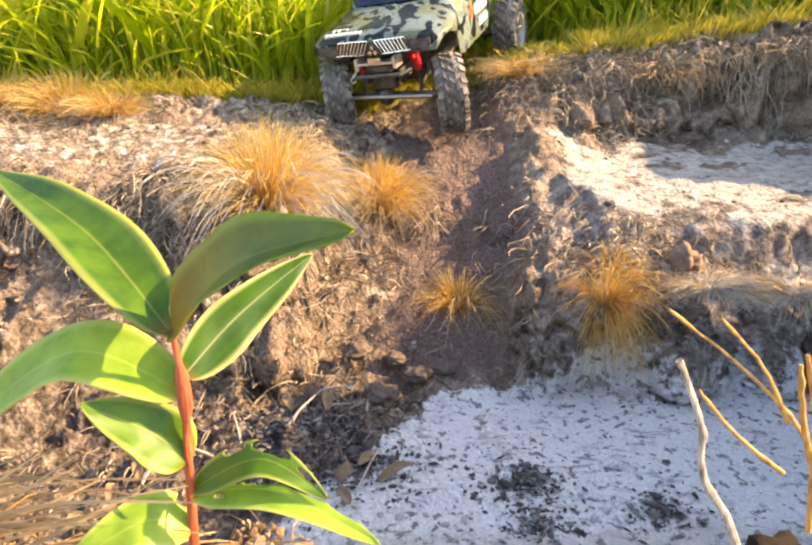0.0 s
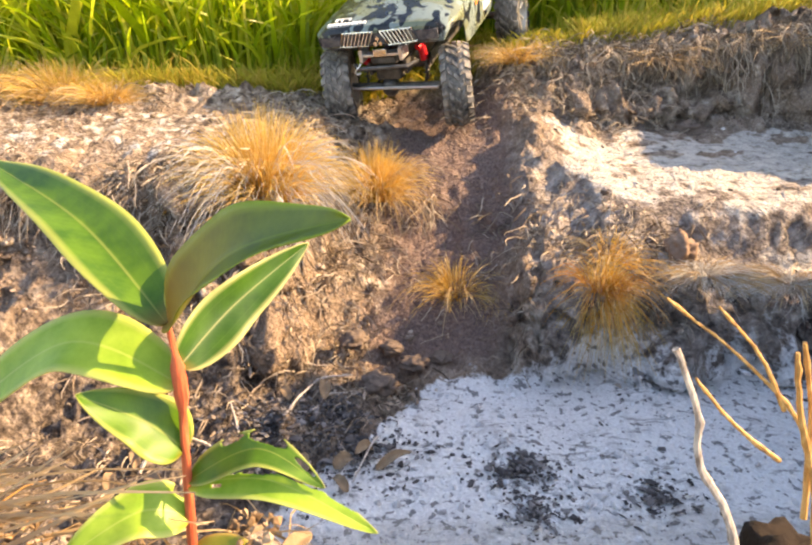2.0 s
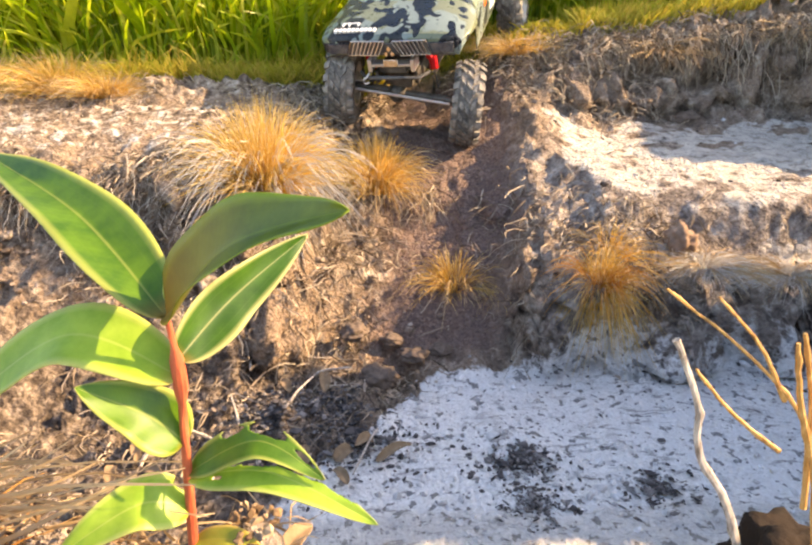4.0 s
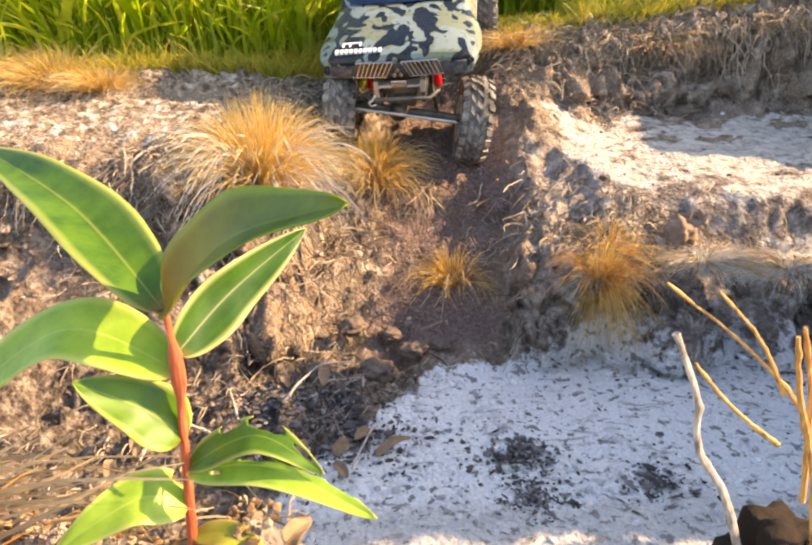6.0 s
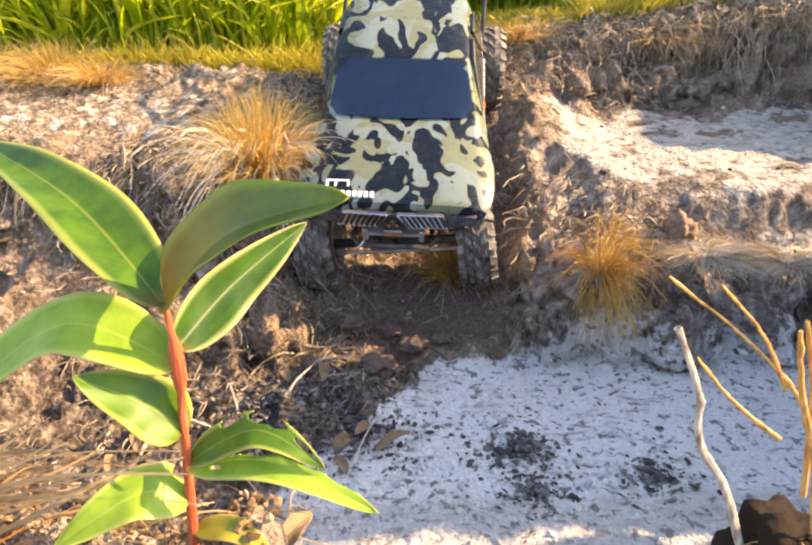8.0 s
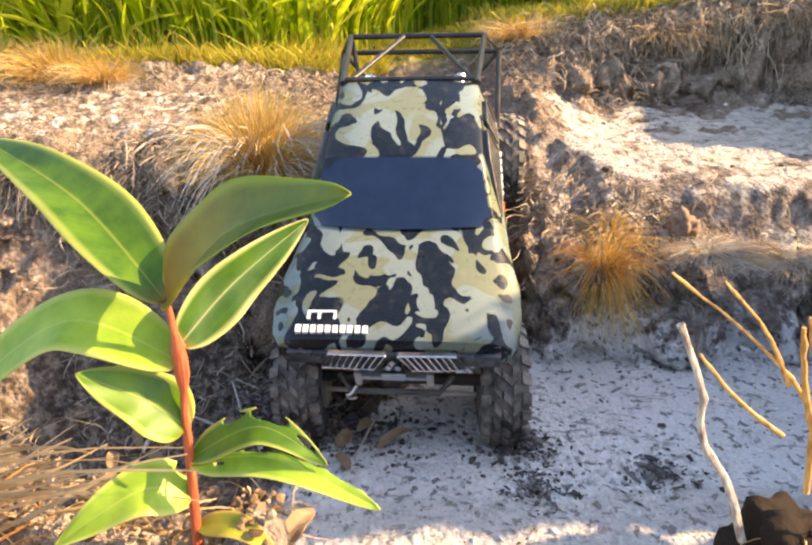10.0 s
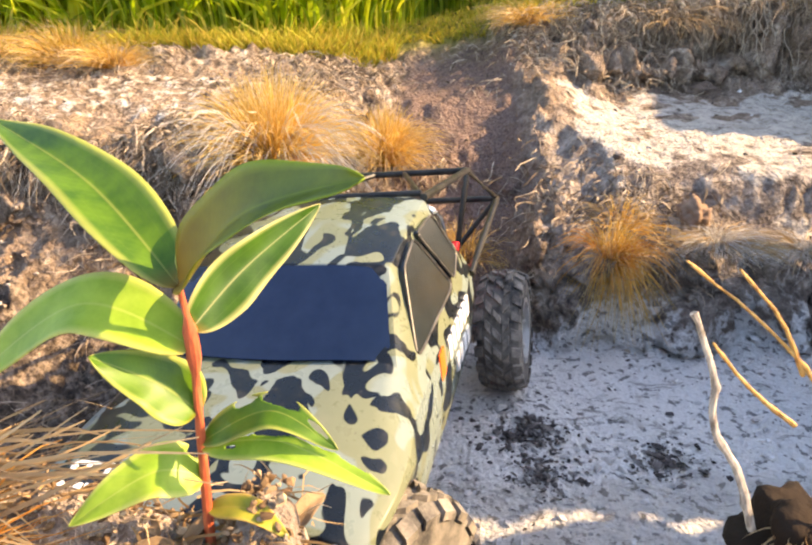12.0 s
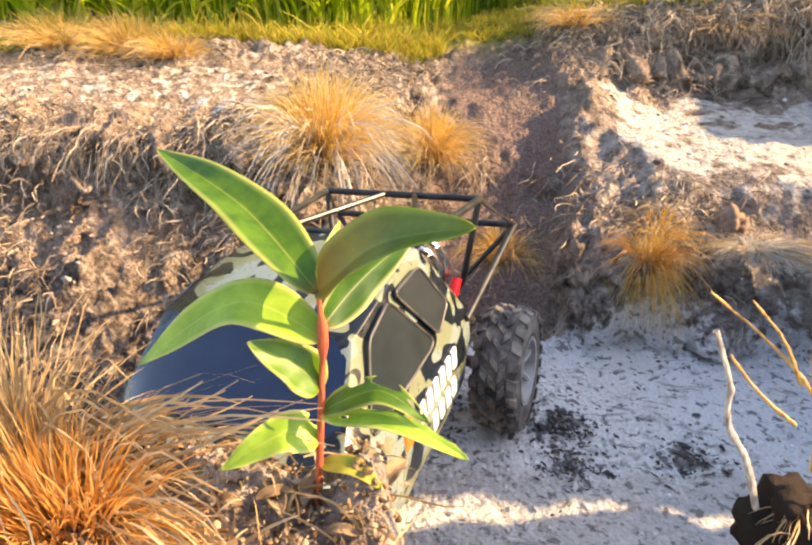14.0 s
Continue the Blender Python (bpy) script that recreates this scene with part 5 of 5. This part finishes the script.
    bar("hook", [(0.034, 0.224, 0.118), (0.039, 0.2285, 0.112), (0.0435, 0.2285, 0.1085), (0.041, 0.2285, 0.1035), (0.035, 0.2285, 0.1055)], 0.0014, M["silver"], th, "silver tow hook", fine=4)
    # chassis, axles, links
    for s in (-1, 1):
        bm = bmesh.new()
        box(bm, s * 0.030 - 0.0025, s * 0.030 + 0.0025, -0.240, 0.205, 0.092, 0.112, 0.001)
        part("chassis_rail", bm, M["black"], th)
    bm = bmesh.new()
    box(bm, -0.034, 0.034, -0.11, 0.10, 0.064, 0.092, 0.004)
    part("skid_plate", bm, M["black"], th)
    bm = bmesh.new()
    box(bm, -0.030, 0.030, -0.10, 0.12, 0.092, 0.130, 0.006)
    part("gearbox", bm, M["black"], th)
    axles = []
    for y in (BASE, -BASE):
        ax = new("axle")
        ax.parent = th
        ax.location = (0, y, R)
        axles.append(ax)
        bar("axle_tube", [(-0.092, 0, 0), (0.092, 0, 0)], 0.0062, M["black"], ax, sides=12)
        bm = bmesh.new()
        bmesh.ops.create_uvsphere(bm, u_segments=18, v_segments=12, radius=0.0165)
        for v in bm.verts:
            v.co = Vector((v.co.x * 0.9 + 0.012, v.co.y, v.co.z))
        part("differential", bm, M["black"], ax)
        f = 1 if y > 0 else -1
        for s in (-1, 1):
            bar("link", [(s * 0.045, y, R - 0.004), (s * 0.028, y - f * 0.10, 0.080)], 0.0028, M["black"], th)
            shock(th, s, y, Vector((s * 0.044, y - f * 0.012, 0.150)), Vector((s * 0.052, y - f * 0.004, R + 0.006)), "red")
    for s in (-1, 1):
        bar("suspension_arm", [(s * 0.046, 0.186, 0.124), (s * 0.066, 0.120, 0.142)], 0.0048, M["red"], th, "red anodised suspension arm")
    bar("steering_link", [(-TRACK + 0.024, 0.019, 0.004), (TRACK - 0.024, 0.019, 0.004)], 0.0024, M["silver"], axles[0], "silver steering link")
    bm = bmesh.new()
    box(bm, -0.012, 0.030, -0.012, 0.010, 0.014, 0.036, 0.002)
    part("servo", bm, M["black"], axles[0])
    # the open rear cage
    c = M["cage_black"]
    for s in (-1, 1):
        bar("cage_rail", [(s * 0.0725, -0.079, 0.242), (s * 0.0825, -0.2146, 0.2268), (s * 0.1035, -0.260, 0.1815), (s * 0.0985, -0.112, 0.158)], 0.0034, c, th, "black tubular cage rail")
        bar("cage_strut", [(s * 0.0825, -0.2146, 0.2268), (s * 0.070, -0.190, 0.150), (s * 0.040, -0.180, 0.108)], 0.0032, c, th)
        bar("cage_brace", [(s * 0.0700, -0.090, 0.236), (s * 0.016, -0.2146, 0.2268)], 0.0028, c, th)
        bar("cage_stay", [(s * 0.1035, -0.260, 0.1815), (s * 0.034, -0.238, 0.104)], 0.0030, c, th)
    bar("cage_crossbar", [(-0.0825, -0.2146, 0.2268), (0.0825, -0.2146, 0.2268)], 0.0034, c, th)
    bar("cage_crossbar", [(-0.1035, -0.260, 0.1815), (0.1035, -0.260, 0.1815)], 0.0034, c, th)
    bar("roof_rack_bar", [(-0.070, -0.083, 0.2445), (0.070, -0.083, 0.2445)], 0.0028, c, th)
    # engine tubes and the battery behind the cab
    for s in (-1, 1):
        for k in range(3):
            y = -0.110 - 0.016 * k
            bar("exhaust_tube", [(s * 0.020, y, 0.160), (s * 0.046, y - 0.002, 0.208), (s * 0.060, y - 0.008, 0.206), (s * 0.066, y - 0.014, 0.186), (s * 0.060, y - 0.020, 0.150)], 0.0032, M["chrome"], th, "dull chrome exhaust tube", fine=5)
        bar("shock_reservoir", [(s * 0.072, -0.134, 0.138), (s * 0.074, -0.144, 0.154), (s * 0.0755, -0.153, 0.166), (s * 0.076, -0.157, 0.171)], 0.0048, M["red"], th, "red shock absorber reservoir", 14)
    bm = bmesh.new()
    box(bm, -0.036, 0.036, -0.175, -0.105, 0.105, 0.150, 0.004)
    part("battery_box", bm, M["black"], th)
    wheels = []
    for sx in (-1, 1):
        for y in (BASE, -BASE):
            if wheels:
                w = new("wheel")
                w.parent = th
                for ch in wheels[0][0].children:
                    k = ch.copy()
                    scene.collection.objects.link(k)
                    k.parent = w
            else:
                w = wheel(th)
            w.location = (sx * (TRACK if y > 0 else TRACK_REAR), y, R)
            tagged(w, "knobbly off-road wheel with grey rim")
            wheels.append((w, sx, y))
    return th, wheels, axles


TRUCK, WHEELS, AXLES = truck()

# ---- what moves ----
# seconds, the truck's place on the ground between its axles, then yaw, pitch and roll
DRIVE = [
    (0, 0.0491, 1.2691, 0.2908, 159.48, -14.42, 5.16),
    (1, 0.0534, 1.2650, 0.2957, 160.16, -15.97, 5.14),
    (2, 0.0593, 1.2497, 0.2952, 160.76, -16.35, 4.76),
    (2.5, 0.0483, 1.2434, 0.2927, 162.57, -17.05, 4.31),
    (3, 0.0627, 1.2332, 0.2913, 162.84, -18.46, 3.18),
    (5.5, 0.0397, 1.1850, 0.2788, 170.87, -21.33, 1.35),
    (6, 0.0315, 1.1655, 0.2661, 174.20, -22.20, 3.10),
    (6.5, 0.0289, 1.0928, 0.2286, 173.10, -25.66, 0.07),
    (7, 0.0129, 1.0255, 0.1867, 174.98, -26.87, 2.87),
    (7.5, 0.0111, 1.0173, 0.1808, 175.25, -27.58, 1.39),
    (8, 0.0093, 0.9519, 0.1577, 174.81, -30.35, -2.22),
    (8.2, 0.0118, 0.8842, 0.1080, 175.43, -32.93, -0.06),
    (10.5, 0.0144, 0.7114, 0.0555, 175.35, -17.18, 0.92),
    (11, 0.0182, 0.6293, 0.0314, 177.16, -7.84, 5.92),
    (11.5, -0.0101, 0.5176, -0.0099, 170.04, 1.49, 4.58),
    (12, -0.0505, 0.4533, -0.0110, 165.52, -0.46, 6.82),
    (12.5, -0.0774, 0.4140, -0.0194, 162.54, -2.24, 5.01),
    (13, -0.0936, 0.4048, -0.0234, 161.99, -3.77, 5.48),
    (13.5, -0.0967, 0.4000, -0.0252, 161.62, -4.09, 5.29),
    (14, -0.1012, 0.3955, -0.0248, 161.60, -4.30, 4.95),
]
# the front wheels' steering, the front axle's tilt over the ground and its rise on the springs, by time
STEER = ((0.0, 24), (2.5, 14), (2.8, 12), (5.5, 4), (7.0, 4), (8.0, 4), (10.5, 3), (11.0, 0), (11.5, -25), (13.0, -20), (14.0, -20))
TILT = ((0.0, -2), (2.0, -2), (2.8, -8), (5.5, -12), (6.5, -11), (7.0, -5), (7.6, -2), (8.0, 8), (8.3, 4), (10.5, -2), (11.0, -7), (11.5, -2), (12.5, 0), (14.0, 0))

LIFT = ((0.0, 0.0), (10.5, 0.0), (11.0, 0.004), (11.5, 0.028), (14.0, 0.030))


def truck_pose(x, y, z, yaw, pitch, roll):
    turn = Matrix.Rotation(radians(yaw), 4, "Z") @ Matrix.Rotation(radians(pitch), 4, "X") @ Matrix.Rotation(radians(roll), 4, "Y")
    return Matrix.Translation((x, y, z)) @ turn


def by_time(table, t):
    return float(np.interp(t, [a for a, _ in table], [b for _, b in table]))


def motions():
    walk(TRUCK, [(row[0], truck_pose(*row[1:7])) for row in DRIVE])
    times = np.array([r[0] for r in DRIVE])
    place = np.array([r[1:4] for r in DRIVE])
    way = np.concatenate(([0], np.cumsum(np.linalg.norm(np.diff(place, axis=0), axis=1))))
    ticks = [0.2 * k for k in range(71)]
    front = {t: pose(0, BASE, R + by_time(LIFT, t), 0, by_time(TILT, t), 0) for t in ticks}
    walk(AXLES[0], [(t, front[t]) for t in ticks])
    for w, sx, y in WHEELS:
        rows = []
        for t in ticks:
            roll = pose(0, 0, 0, -math.degrees(float(np.interp(t, times, way)) / R), 0, 0)
            if y > 0:
                m = front[t] @ pose(sx * TRACK, 0, 0, 0, 0, by_time(STEER, t)) @ roll
            else:
                m = pose(sx * TRACK_REAR, y, R) @ roll
            rows.append((t, m))
        walk(w, rows)


motions()
